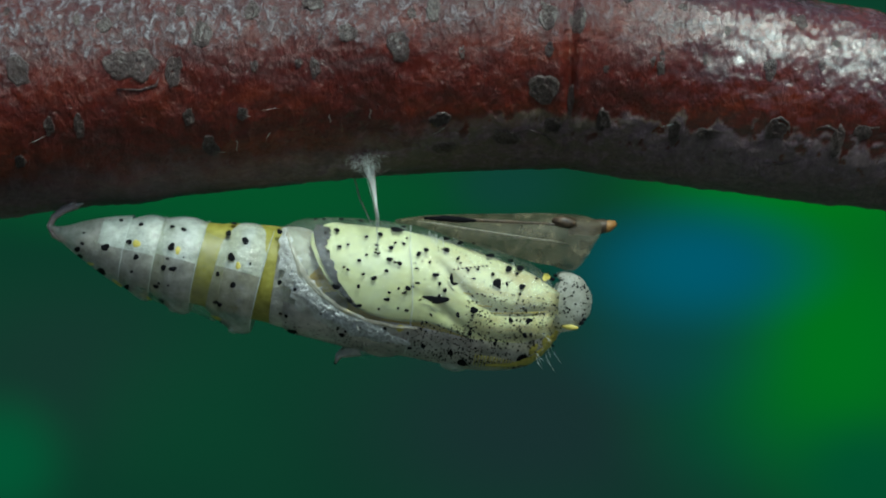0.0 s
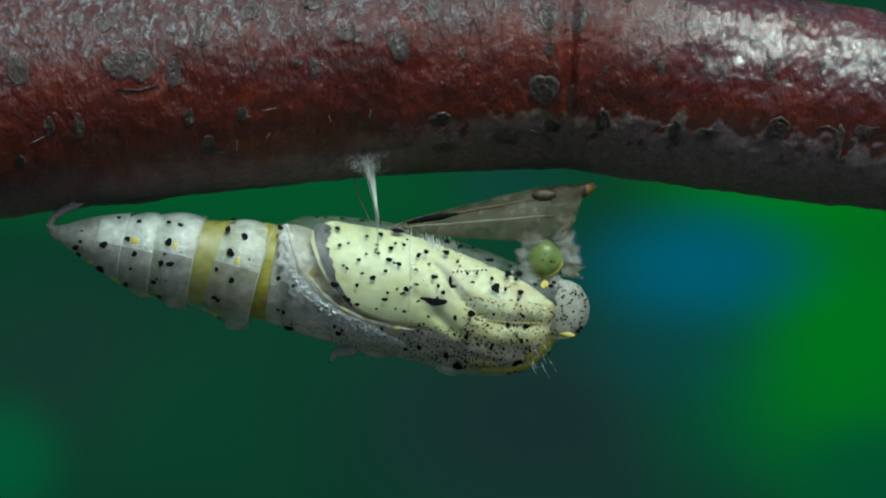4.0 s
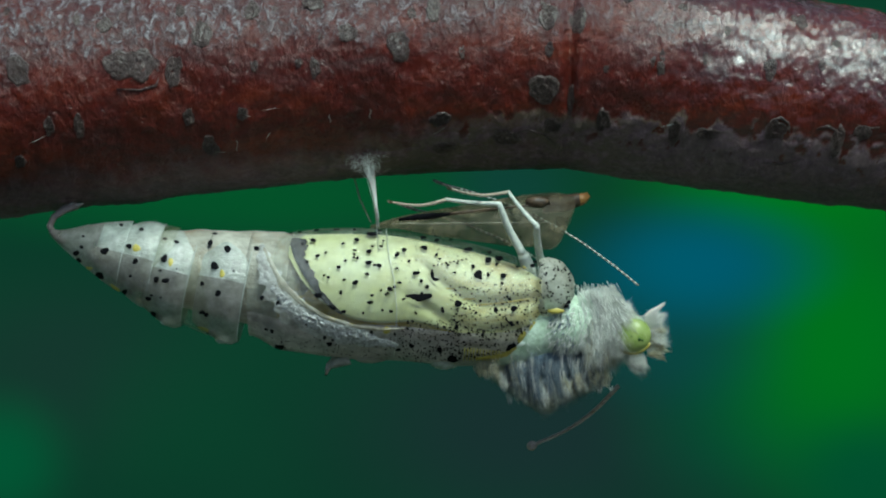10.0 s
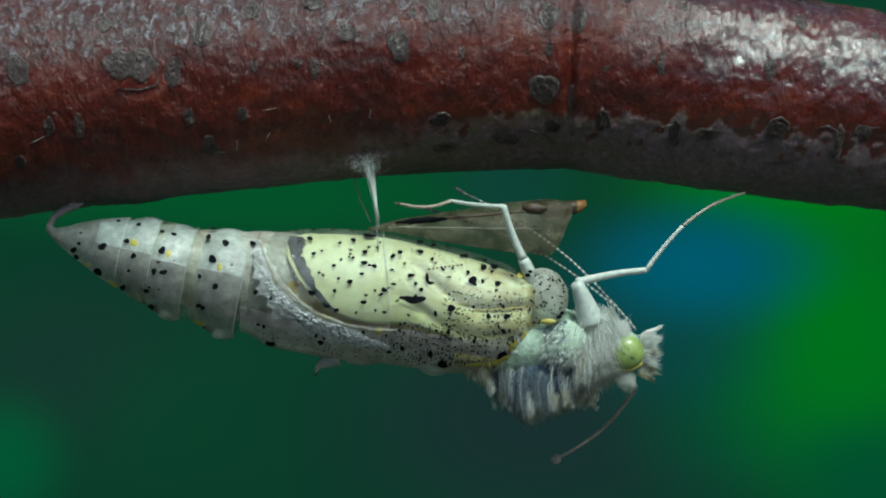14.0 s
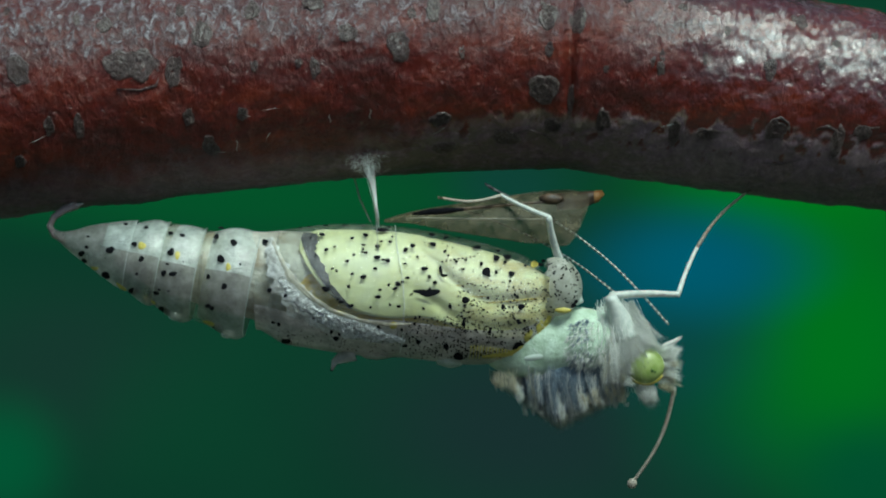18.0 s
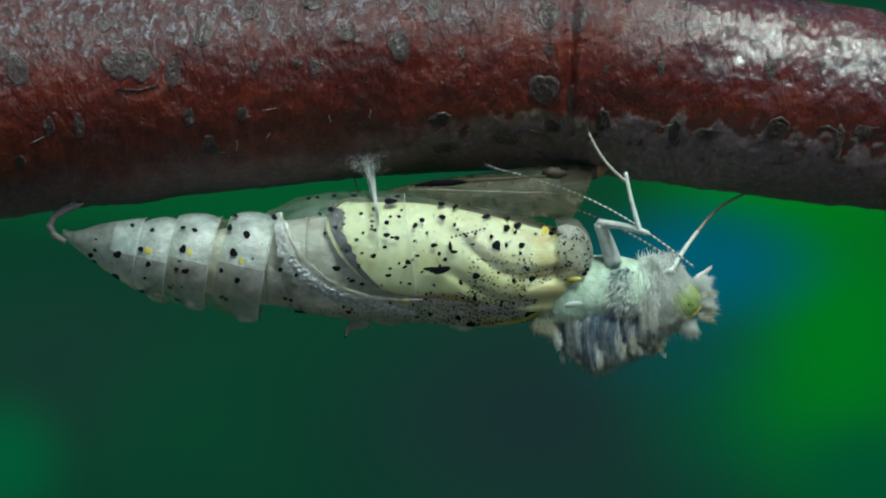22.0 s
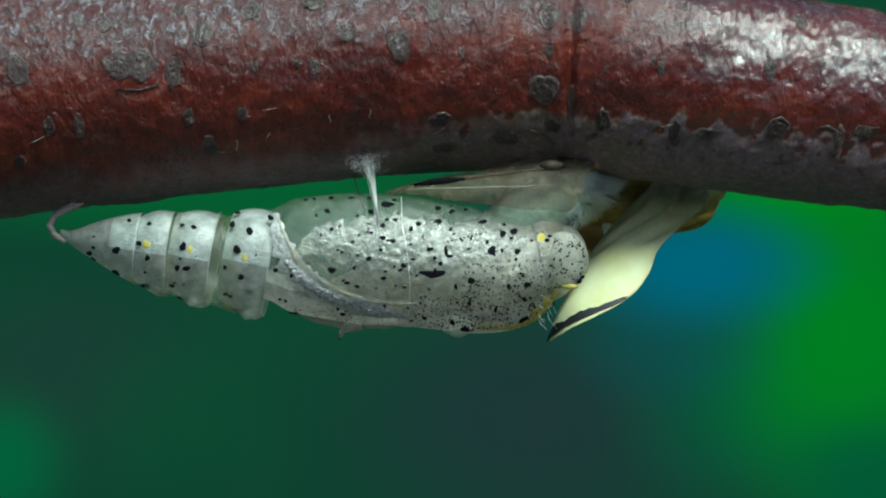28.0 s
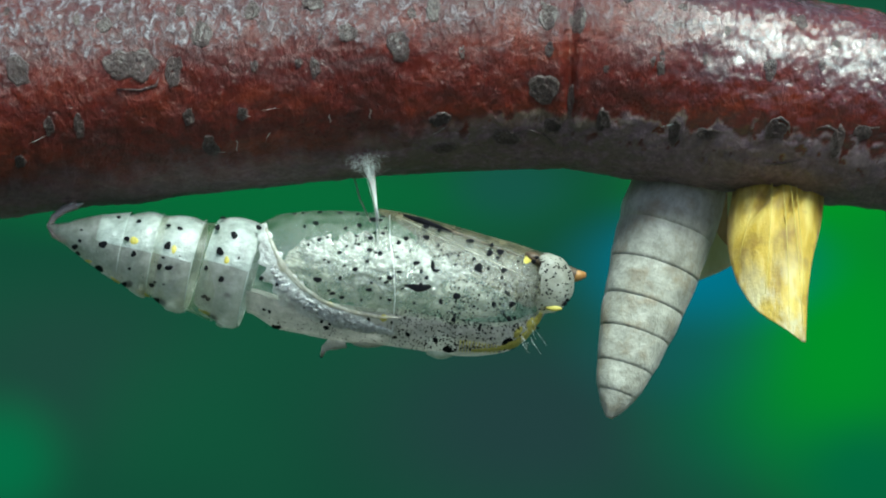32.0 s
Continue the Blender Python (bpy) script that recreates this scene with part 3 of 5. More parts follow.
def hull_at(profile, u, v, out=0.0):
    """Point of the near skin that shows at (u, v)."""
    top, low = profile(u)
    c, h = (top + low) / 2, (low - top) / 2
    s = max(-0.985, min(0.985, (c - v) / h))
    h2 = h + out
    return (u, -DEEP * h2 * math.sqrt(1 - s * s), c - h2 * s)


def ringed(profile, u0, u1, pivot, steps, k=lambda t: 1.0, around=(0, 360), n=64, cut=None, flare=0.0):
    """Skin of revolution between two stations, as offsets from the pivot."""
    verts, faces = [], []
    full = around[1] - around[0] >= 360
    m = n if full else n + 1
    for i in range(steps + 1):
        for j in range(m):
            a = around[0] + (around[1] - around[0]) * j / n
            end = cut(a) if cut else u1
            u = u0 + (end - u0) * i / steps
            t = i / steps
            p = hull(profile, u, a, k(t) + flare * max(0.0, -math.sin(radians(a))) ** 2 * (t * t - 0.75 * t ** 8))
            verts.append((p[0] - pivot[0], p[1], p[2] - pivot[1]))
    for i in range(steps):
        for j in range(n):
            b = (j + 1) % m
            faces.append((i * m + j, (i + 1) * m + j, (i + 1) * m + b, i * m + b))
    return verts, faces


def blot(rng, profile, pivot, u, v, w, h, tilt=0.0, lift=0.7):
    """A small raised patch of pigment, draped on the skin, with an uneven outline."""
    n = 14 if w > 2.5 else 7
    if w > 2.5:
        k = 0.98 if profile is tail_profile else 0.84
        w, h = k * w, k * h
    verts = []
    f1, f2 = rng.uniform(0, 6.28), rng.uniform(0, 6.28)
    jag = [0.95 + 0.12 * math.sin(4 * math.pi * q / n + f1) + 0.09 * math.sin(6 * math.pi * q / n + f2) + rng.uniform(-0.06, 0.06) for q in range(n)]
    ct, st = math.cos(radians(tilt)), math.sin(radians(tilt))
    for k, up in ((1.08, 0.2), (0.9, lift), (0.4, lift + 0.2)):
        for i in range(n):
            b = 2 * math.pi * i / n
            j = k * (jag[i] if k > 0.5 else 1.0)
            x, y = w * j * math.cos(b), h * j * math.sin(b)
            p = hull_at(profile, u + x * ct - y * st, v + x * st + y * ct, up)
            verts.append((p[0] - pivot[0], p[1], p[2] - pivot[1]))
    faces = [(q * n + i, q * n + (i + 1) % n, (q + 1) * n + (i + 1) % n, (q + 1) * n + i) for q in range(2) for i in range(n)]
    faces.append(tuple(range(2 * n, 3 * n)))
    return verts, faces


def spotted(rng, profile, pivot, places, parent, material, name, label=""):
    """One raised spot after the other, each a mesh of its own."""
    for s in places:
        part(name, blot(rng, profile, pivot, *s) if name != "yellow_spot" else blot(rng, profile, pivot, s[0], s[1], s[2] * 0.8, s[3] * 0.8, *s[4:]), material, parent, label)


chrysalis = new("chrysalis")
chrysalis.matrix_basis = stand(112, 372)
tagged(chrysalis, "translucent cream chrysalis with black spots hung under the branch", "chrysalis")
BASE = chrysalis.matrix_basis.inverted()
PIVOT = {"tail_cone": (193, 438), "abdomen_ring": (310, 472), "waist_ring": (410, 488), "fore_shell": (729, 518)}


def bumped(t):
    return 0.87 + 0.175 * math.sin(math.pi * min(1.0, 0.04 + t * 0.86)) ** 0.8 * (0.55 + 0.45 * t)


def lip(u, pivot, parent, k=1.0, r=0.9):
    """Pale thickened rim of a ring."""
    loop = [hull(tail_profile, u, a, k) for a in range(0, 361, 8)]
    part("ring_lip", on_sheet(tube(loop, r, 6, False), *pivot), SHELL, parent)


rng = random.Random(11)
pv = PIVOT["tail_cone"]
UPPER, LOWER = (6, 174), (174, 366)
tail_cone = part("tail_cone", ringed(tail_profile, 178, 226, pv, 12, lambda t: 1.0, UPPER, 40), SHELL, chrysalis)
part("tail_tip", ringed(tail_profile, 88, 179, pv, 18, lambda t: 1.0, UPPER, 40), DORSAL, tail_cone, "greyish tip of the abdomen")
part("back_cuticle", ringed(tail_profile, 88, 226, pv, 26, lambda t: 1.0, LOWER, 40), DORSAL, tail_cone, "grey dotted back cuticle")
part("abdomen_segment", ringed(tail_profile, 219, 281, pv, 12, bumped, UPPER, 40, None, 0.16), SHELL, tail_cone)
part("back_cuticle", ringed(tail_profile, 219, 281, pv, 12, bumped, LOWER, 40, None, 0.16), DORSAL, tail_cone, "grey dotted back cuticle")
part("membrane", ringed(tail_profile, 262, 305, pv, 8, lambda t: 0.95), MEMBRANE, tail_cone)
lip(280, pv, tail_cone, 0.985)
lip(224, pv, tail_cone, 0.99, 1.0)
TAIL_SPOTS = [(140, 443, 6, 5), (144, 455, 6, 4), (193, 437, 8, 6), (184, 480, 9, 6), (152, 413, 3, 2), (150, 432, 4, 3), (217, 389, 4, 3), (254, 395, 5, 3),
              (236, 426, 5, 5), (250, 452, 6, 5), (236, 506, 11, 6), (255, 475, 3, 2), (242, 478, 3, 3)]
spotted(rng, tail_profile, pv, TAIL_SPOTS, tail_cone, BLACK, "black_spot")
spotted(rng, tail_profile, pv, [(250, 429, 9, 9), (163, 468, 9, 4), (212, 500, 14, 4, 30), (262, 522, 16, 4, 22)], tail_cone, YELLOW, "yellow_spot", "small yellow spot")

pv = PIVOT["abdomen_ring"]
abdomen_ring = part("abdomen_segment", ringed(tail_profile, 278, 352, pv, 16, bumped, UPPER, 40, None, 0.16), SHELL, chrysalis)
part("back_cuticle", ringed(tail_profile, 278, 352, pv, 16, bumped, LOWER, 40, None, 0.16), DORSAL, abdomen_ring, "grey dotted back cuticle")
lip(351, pv, abdomen_ring)
RING_SPOTS = [(305, 402, 4, 3), (328, 407, 7, 4, 20), (308, 437, 6, 7), (318, 475, 11, 6), (296, 474, 5, 5), (318, 501, 5, 3), (282, 508, 5, 4), (295, 537, 11, 7, 25),
              (330, 454, 3, 3), (302, 458, 3, 2), (305, 505, 3, 2), (288, 502, 3, 2)]
spotted(rng, tail_profile, pv, RING_SPOTS, abdomen_ring, BLACK, "black_spot")
spotted(rng, tail_profile, pv, [(321, 443, 8, 9)], abdomen_ring, YELLOW, "yellow_spot", "small yellow spot")
part("tubercle", shifted(ball((0, 0, 0), (12, 10, 8)), 312 - pv[0], -10, 546 - pv[1]), SHELL, abdomen_ring)
part("membrane", ringed(tail_profile, 330, 400, pv, 10, lambda t: 0.95), MEMBRANE, abdomen_ring)

pv = PIVOT["waist_ring"]
waist_ring = part("abdomen_segment", ringed(tail_profile, 378, 460, pv, 16, bumped, UPPER, 40, None, 0.16), SHELL, chrysalis)
part("back_cuticle", ringed(tail_profile, 378, 460, pv, 16, bumped, LOWER, 40, None, 0.16), DORSAL, waist_ring, "grey dotted back cuticle")
lip(459, pv, waist_ring)
WAIST_SPOTS = [(397, 415, 4, 6), (430, 427, 9, 6, 15), (407, 456, 7, 7), (439, 464, 5, 4), (430, 482, 3, 3), (415, 504, 7, 5), (428, 506, 6, 5), (427, 531, 6, 5),
               (385, 537, 5, 4), (392, 541, 4, 4), (400, 575, 11, 7, 20), (386, 487, 4, 4), (403, 398, 6, 2), (415, 560, 3, 2)]
spotted(rng, tail_profile, pv, WAIST_SPOTS, waist_ring, BLACK, "black_spot")
spotted(rng, tail_profile, pv, [(421, 470, 7, 8), (385, 566, 14, 4, 20)], waist_ring, YELLOW, "yellow_spot", "small yellow spot")
part("tubercle", shifted(ball((0, 0, 0), (12, 10, 8)), 416 - pv[0], -10, 584 - pv[1]), SHELL, waist_ring)

# front half: the wide case with the wing sheath, the speckled back and the eye dome
pv = PIVOT["fore_shell"]


def fore_end(a):
    """Rim of the opened front: cut back above, longest at the sides."""
    a = (a + 180) % 360 - 180
    side = abs(a) if abs(a) < 90 else 180 - abs(a)
    if abs(a) < 90 and a > 0 or abs(a) >= 90 and a > 0:
        return 960 - 75 * (side / 90) ** 1.3
    return 960 - 70 * (side / 90) ** 2


def tucked(t):
    """The rear of the front half slips inside the last ring."""
    q = min(1.0, max(0.0, t * 534 / 66))
    return 0.80 + 0.20 * q * q * (3 - 2 * q)


fore_shell = part("fore_shell", ringed(fore_profile, 426, 960, pv, 80, tucked, (-28, 208), 90, fore_end), CASE, chrysalis)
back_shell = part("back_shell", ringed(fore_profile, 426, 960, pv, 80, tucked, (208, 332), 46, fore_end), BACK, fore_shell, "grey speckled dorsal cuticle")


def draped(path, widths, crumple, scale=5.0, lift=1.0, n=14, steps=60, sink=0.0):
    """Crumpled strip laid along a line of the skin."""
    verts, faces = [], []
    us, vs = [p[0] for p in path], [p[1] for p in path]
    knots = [i / (len(path) - 1) for i in range(len(path))]
    for i in range(steps + 1):
        t = i / steps
        u, v, w = (float(np.interp(t, knots, q)) for q in (us, vs, widths))
        w *= 0.95 + 0.55 * noise.noise(Vector((t * 16, lift, 4)))
        du, dv = float(np.interp(t + 0.01, knots, us)) - float(np.interp(t - 0.01, knots, us)), float(np.interp(t + 0.01, knots, vs)) - float(np.interp(t - 0.01, knots, vs))
        size = math.hypot(du, dv) or 1.0
        for j in range(n + 1):
            e = 2 * j / n - 1
            uu, vv = u - dv / size * w * e, v + du / size * w * e
            arch = (1 - e * e) * crumple
            up = lift + arch * (0.6 + 0.8 * noise.noise(Vector((uu / scale, vv / scale, 3)))) + 0.40 * crumple * noise.noise(Vector((uu / 6, vv / 4.5, 7))) + 0.22 * crumple * noise.noise(Vector((uu / 2.8, vv / 2.8, 5)))
            p = hull_at(fore_profile, uu, vv, up)
            verts.append((p[0] - pv[0], p[1] + sink, p[2] - pv[1]))
    for i in range(steps):
        for j in range(n):
            k = i * (n + 1) + j
            faces.append((k, k + n + 1, k + n + 2, k + 1))
    return verts, faces


RIDGE = [(455, 436), (466, 458), (490, 500), (525, 532), (565, 556), (610, 570), (660, 577), (700, 574)]
part("sheath_ridge", draped(RIDGE, [2, 4, 6, 5, 4, 4, 3, 1], 2.6, 5), RIDGE_SKIN, fore_shell, "raised pale ridge round the wing sheath")
part("side_plate", draped([(450, 428), (460, 470), (478, 508), (508, 544), (558, 574), (630, 596)], [5, 15, 24, 26, 20, 8], 2.0, 9, 0.1, 26, 90), PLATE, fore_shell, "whitish plate below the wing sheath")
part("side_ridge", draped([(472, 500), (500, 536), (540, 562), (590, 581), (640, 595), (690, 604)], [6, 12, 15, 16, 12, 3], 4, 5, 0.5, 30, 130), FOIL, fore_shell, "silvery crumpled side ridge")
part("silver_lining", draped([(512, 450), (560, 464), (640, 478), (720, 472), (800, 458), (890, 454)], [14, 46, 68, 60, 38, 12], 9, 14, -24, 48, 170, 28), LINING, fore_shell,
     "crumpled silvery inner skin of the emptied wing case")
part("pale_lining", draped([(490, 478), (560, 500), (640, 512), (720, 514), (800, 518), (900, 520)], [22, 66, 82, 88, 82, 50], 6, 22, -30, 40, 120, 26), HAZE, fore_shell,
     "thin whitish inner skin of the wing case")
SHEATH_SPOTS = [(500, 406, 5, 3), (515, 405, 4, 2), (545, 402, 6, 2), (580, 401, 6, 2), (612, 401, 4, 2), (656, 403, 5, 2), (541, 421, 6, 4), (522, 428, 3, 3),
                (594, 427, 4, 3), (617, 420, 6, 4), (645, 409, 16, 4), (550, 449, 4, 4), (532, 459, 3, 3), (562, 483, 3, 3), (587, 469, 4, 4), (616, 496, 6, 5),
                (591, 513, 4, 4), (642, 530, 6, 4), (552, 518, 8, 6)]
SHEATH_SPOTS_MID = [(579, 540, 6, 4), (596, 546, 5, 4), (639, 441, 6, 4), (619, 453, 4, 3), (614, 439, 5, 2), (639, 461, 8, 4), (657, 466, 6, 4), (636, 481, 4, 4),
                    (660, 432, 4, 3), (664, 422, 3, 2), (688, 446, 5, 5), (700, 438, 6, 4), (733, 415, 6, 4), (735, 434, 7, 5), (757, 411, 5, 3), (758, 419, 5, 3),
                    (782, 417, 4, 4), (812, 436, 9, 4), (850, 441, 4, 3), (847, 455, 7, 6), (866, 452, 9, 5), (829, 481, 8, 10), (846, 481, 3, 5)]
SHEATH_SPOTS_LOW = [(873, 483, 7, 5), (820, 467, 4, 4), (676, 507, 6, 5), (692, 496, 5, 3), (684, 503, 3, 4), (721, 479, 8, 4), (730, 493, 4, 4), (740, 503, 4, 5),
                    (715, 519, 13, 5), (731, 521, 20, 8, -12), (749, 481, 4, 9), (755, 490, 7, 4), (767, 543, 4, 6), (794, 532, 9, 6), (791, 573, 5, 5),
                    (770, 572, 3, 3), (859, 542, 5, 5), (891, 540, 7, 6), (886, 565, 5, 4), (784, 628, 10, 8)]
SHEATH_SPOTS_BACK = [(762, 612, 6, 6), (713, 605, 5, 5), (690, 612, 6, 3), (570, 602, 6, 5), (562, 591, 4, 4), (626, 592, 4, 5), (644, 583, 4, 5), (837, 586, 4, 5),
                     (890, 612, 15, 12), (460, 483, 5, 6), (442, 435, 6, 5), (434 + 20, 522, 5, 5), (485, 533, 9, 7), (460, 577, 4, 3), (470, 580, 4, 4), (481, 608, 9, 6)]
SMALL_SPOTS = [(rng.uniform(530, 900), rng.uniform(418, 600), rng.uniform(2.6, 4.2), rng.uniform(2.2, 3.4), rng.uniform(-40, 40)) for _ in range(46)]
dots = SHEATH_SPOTS + SHEATH_SPOTS_MID + SHEATH_SPOTS_LOW + SHEATH_SPOTS_BACK + SMALL_SPOTS
spotted(rng, fore_profile, pv, dots, fore_shell, BLACK, "black_spot")
dots = [(752 + 7 * i, 466 - 1.5 * i, 2.2, 1.6) for i in range(9)]
for i in range(560):
    dots.append((rng.uniform(780, 942), 628 - 130 * rng.random() ** 1.3, *(2 * [rng.uniform(0.8, 1.9)])))
for i in range(260):
    dots.append((rng.uniform(690, 800), rng.uniform(560, 632), *(2 * [rng.uniform(0.8, 1.6)])))
for i in range(120):
    dots.append((rng.uniform(460, 690), rng.uniform(590, 624), *(2 * [rng.uniform(0.7, 1.3)])))
for i in range(60):
    dots.append((rng.uniform(680, 930), rng.uniform(420, 500), *(2 * [rng.uniform(0.7, 1.3)])))
tagged(part("speckle", joined([blot(rng, fore_profile, pv, *s) for s in dots]), BLACK, fore_shell, "countless fine black dots"), kind="stuff")
spotted(rng, fore_profile, pv, [(484, 502, 9, 11), (575, 560, 9, 8), (670, 578, 10, 9), (914, 463, 11, 9), (905, 590, 9, 16, 25), (925, 572, 8, 14, 30)], fore_shell, YELLOW, "yellow_spot", "small yellow spot")
part("yellow_edge", draped([(948, 543), (936, 570), (920, 594), (902, 611), (870, 622), (825, 627)], [3, 6, 7, 6, 4, 2], 2.5, 6, 0.8), YELLOW, fore_shell, "yellow rim of the opened front")
part("back_lobe", on_sheet(ball((772, -6, 626), (30, 30, 22), 22, 14, 0.1, 7), *pv), SHELL, fore_shell, "pale translucent lobe on the back")
part("back_lobe", on_sheet(ball((640, -6, 622), (34, 26, 14), 22, 14, 0.1, 9), *pv), BACK, fore_shell)
combs = [tube([hull_at(fore_profile, 806 + 5.5 * i, 608 + 0.5 * i, 1.2), hull_at(fore_profile, 804 + 5.5 * i, 630, 1.2)], 1.0, 5) for i in range(13)]
for comb in combs:
    part("yellow_rib", on_sheet(comb, *pv), YELLOW, fore_shell, "fine yellow rib on the back edge")
part("keel_spine", on_sheet(tube([(600, -8, 624), (578, -8, 634), (566, -8, 642), (562, -8, 656)], [16, 11, 6, 2.5], 10), *pv), BACK, fore_shell)
part("spine_tip", on_sheet(tube([(565, -8, 646), (561, -8, 658)], [4, 2], 8), *pv), BLACK, fore_shell)
thread = [hull_at(fore_profile, u, v, 3) for u, v in ((668, 402), (672, 440), (683, 490), (688, 540), (686, 600), (682, 622))]
part("silk_thread", on_sheet(tube(thread, 0.75, 5), *pv), SILK, fore_shell, "fine white silk girdle thread")


for i in range(9):
    u, v = 925 + rng.uniform(-18, 22), 588 + rng.uniform(-30, 22)
    way = [hull_at(fore_profile, u, v, 1), (u + rng.uniform(2, 12), -52 + rng.uniform(-6, 6), v + rng.uniform(6, 14)), (u + rng.uniform(4, 22), -46, v + rng.uniform(14, 30))]
    part("frayed_thread", on_sheet(tube(way, [0.45, 0.4, 0.25], 5), *pv), SILK, fore_shell)


def dome(side):
    """Bulging eye case beside the opening."""
    verts, faces = ball((952, -48 * side, 502), (46, 33, 52), 44, 30, 0.06)
    faces = [f for f in faces if min(verts[i][0] for i in f) > 934 + 8 * noise.noise(Vector((verts[f[0]][2] / 14, side, 0)))]
    return on_sheet((verts, faces), *pv)


part("eye_case", dome(1), DOME, fore_shell, "pale blue-green eye case with fine black dots")
part("eye_case", dome(-1), DOME, fore_shell)
dome_dots = []
for i in range(170):
    y, z = rng.uniform(-0.9, 0.9), rng.uniform(-0.9, 0.9)
    if y * y + z * z < 0.9 and y > -0.36:
        w = rng.uniform(0.9, 2.2)
        x = math.sqrt(1 - y * y - z * z)
        dome_dots.append(ball((952 + 46 * y, -48 - 33 * x, 502 + 52 * z), (w, 1.0, w), 7, 4))
for y, z, w in ((0.62, 0.62, 7), (-0.6, -0.72, 5), (-0.5, -0.85, 4), (0.75, 0.5, 5)):
    dome_dots.append(ball((952 + 46 * y, -48 - 33 * math.sqrt(max(0.02, 1 - y * y - z * z)), 502 + 52 * z), (w, 2, w * 0.7), 9, 5))
tagged(part("speckle", on_sheet(joined(dome_dots), *pv), BLACK, fore_shell, "fine black dots on the eye case"), kind="stuff")
part("yellow_spot", on_sheet(ball((964, -68, 544), (15, 3, 5), 12, 8, 0.2), *pv), YELLOW, fore_shell)

# hinged belly plate that swings up when the front opens
HINGE = (650, 396)
FLAP_U = [640, 690, 740, 830, 920, 975, 1000]
FLAP_TOP = [392, 378, 369, 355, 342, 340, 345]
FLAP_LOW = [398, 400, 410, 424, 434, 424, 368]


def flap_profile(u):
    return smooth_line(FLAP_U, FLAP_TOP, u), smooth_line(FLAP_U, FLAP_LOW, u)


def flap_hull(u, a):
    top, low = flap_profile(u)
    w = 12 + 44 * math.sin(math.pi * (u - 630) / 420) ** 0.8
    return (u, -w * math.cos(radians(a)), low - (low - top) * max(0.0, math.sin(radians(a))))


def flap_mesh():
    n, steps = 30, 40
    verts = [flap_hull(640 + 360 * i / steps, 180 * j / n) for i in range(steps + 1) for j in range(n + 1)]
    faces = [(i * (n + 1) + j, (i + 1) * (n + 1) + j, (i + 1) * (n + 1) + j + 1, i * (n + 1) + j + 1) for i in range(steps) for j in range(n)]
    return verts, faces


belly_plate = part("belly_plate", on_sheet(flap_mesh(), *HINGE), FLAP, chrysalis, "thin brownish leg and antenna sheath, hinged open")
part("head_horn", on_sheet(tube([(945, 0, 360), (985, 0, 358), (1008, 0, 352), (1022, 0, 346)], [15, 15, 12, 5], 14), *HINGE), BROWN, belly_plate)
part("horn_tip", on_sheet(tube([(1000, 0, 356), (1014, 0, 351), (1027, 0, 344)], [11, 11, 5], 12), *HINGE), ORANGE, belly_plate)
for s in (-1, 1):
    lines = [flap_hull(680 + 31 * i, 90 + s * 38) for i in range(10)]
    part("sheath_line", on_sheet(tube(lines, [1, 2, 3, 3, 3, 3, 2, 2, 2, 1], 6), *HINGE), BROWN, belly_plate)
    pale = [flap_hull(676 + 30 * i, 90 + s * 62) for i in range(10)]
    part("sheath_seam", on_sheet(tube(pale, [0.4, 1.0, 1.3, 1.3, 1.3, 1.2, 1.1, 1.0, 0.8, 0.4], 6), *HINGE), RIDGE_SKIN, belly_plate, "pale seam of the leg sheath")
part("dark_patch", on_sheet(ball((934, -26, 356), (22, 12, 10), 14, 8, 0.3), *HINGE), BROWN, belly_plate)
streak = [(u, -flap_hull(u, 50)[1] * -1 - 2, flap_hull(u, 50)[2]) for u in (690, 720, 750, 780)]
part("dark_streak", on_sheet(tube(streak, [2, 6, 6, 2], 8), *HINGE), BLACK, belly_plate)

part("cremaster", on_sheet(tube([(135, 10, 362), (112, 5, 372), (96, 0, 384), (88, 0, 400), (96, 0, 416), (116, 0, 428)], [9, 7, 6, 6, 6, 5], 10), 112, 372), STALK, chrysalis,
     "brown hooked stalk fixed to the bark")
for i in range(14):
    a, b = rng.uniform(-14, 14), rng.uniform(-8, 8)
    part("silk_thread", on_sheet(tube([(138 + a, 8 + b, 360), (112 + a * 0.4, 3, 374 + b * 0.5), (92 + b * 0.4, 0, 392)], [1.0, 1.1, 0.8], 4), 112, 372), SILK, chrysalis)

# ---- silk girdle ----
girdle = new("silk_girdle")
girdle.matrix_basis = stand(655, 296, -28)
tagged(girdle, "white silk girdle fanned on the bark and twisted to a strand", "silk")
for i in range(44):
    a = max(-1.6, min(1.6, rng.gauss(0, 0.6)))
    spread = rng.random()
    top = (650 + 15 * a + rng.uniform(-4, 4), -40 - 14 * spread, 303 - 34 * spread * (1 - abs(a) * 0.45))
    mid = (659 + 5.0 * a, -48 + rng.uniform(-3, 3), 322 + rng.uniform(-6, 6))
    end = (672 + 1.2 * a, -118 + rng.uniform(-2, 2), 396 + rng.uniform(-16, 8) + (46 if i < 4 else 0))
    path = [(p[0] - 655, p[1] + 28, p[2] - 296) for p in (top, (654 + 8 * a, -44, 309), mid, (666 + 2.4 * a, -98, 358), end)]
    part("silk_strand", tube(path, [0.16, 0.24, 0.32, 0.28, 0.16], 4), SILK, girdle)
fluff = [hair(rng, (650 + 16 * rng.gauss(0, 1) - 655, -12 - 8 * rng.random(), 288 + 12 * rng.gauss(0, 0.8) - 296), (rng.uniform(-1, 1), -0.5, rng.uniform(-1, 1)), rng.uniform(7, 18), 0.3, 0.6) for _ in range(170)]
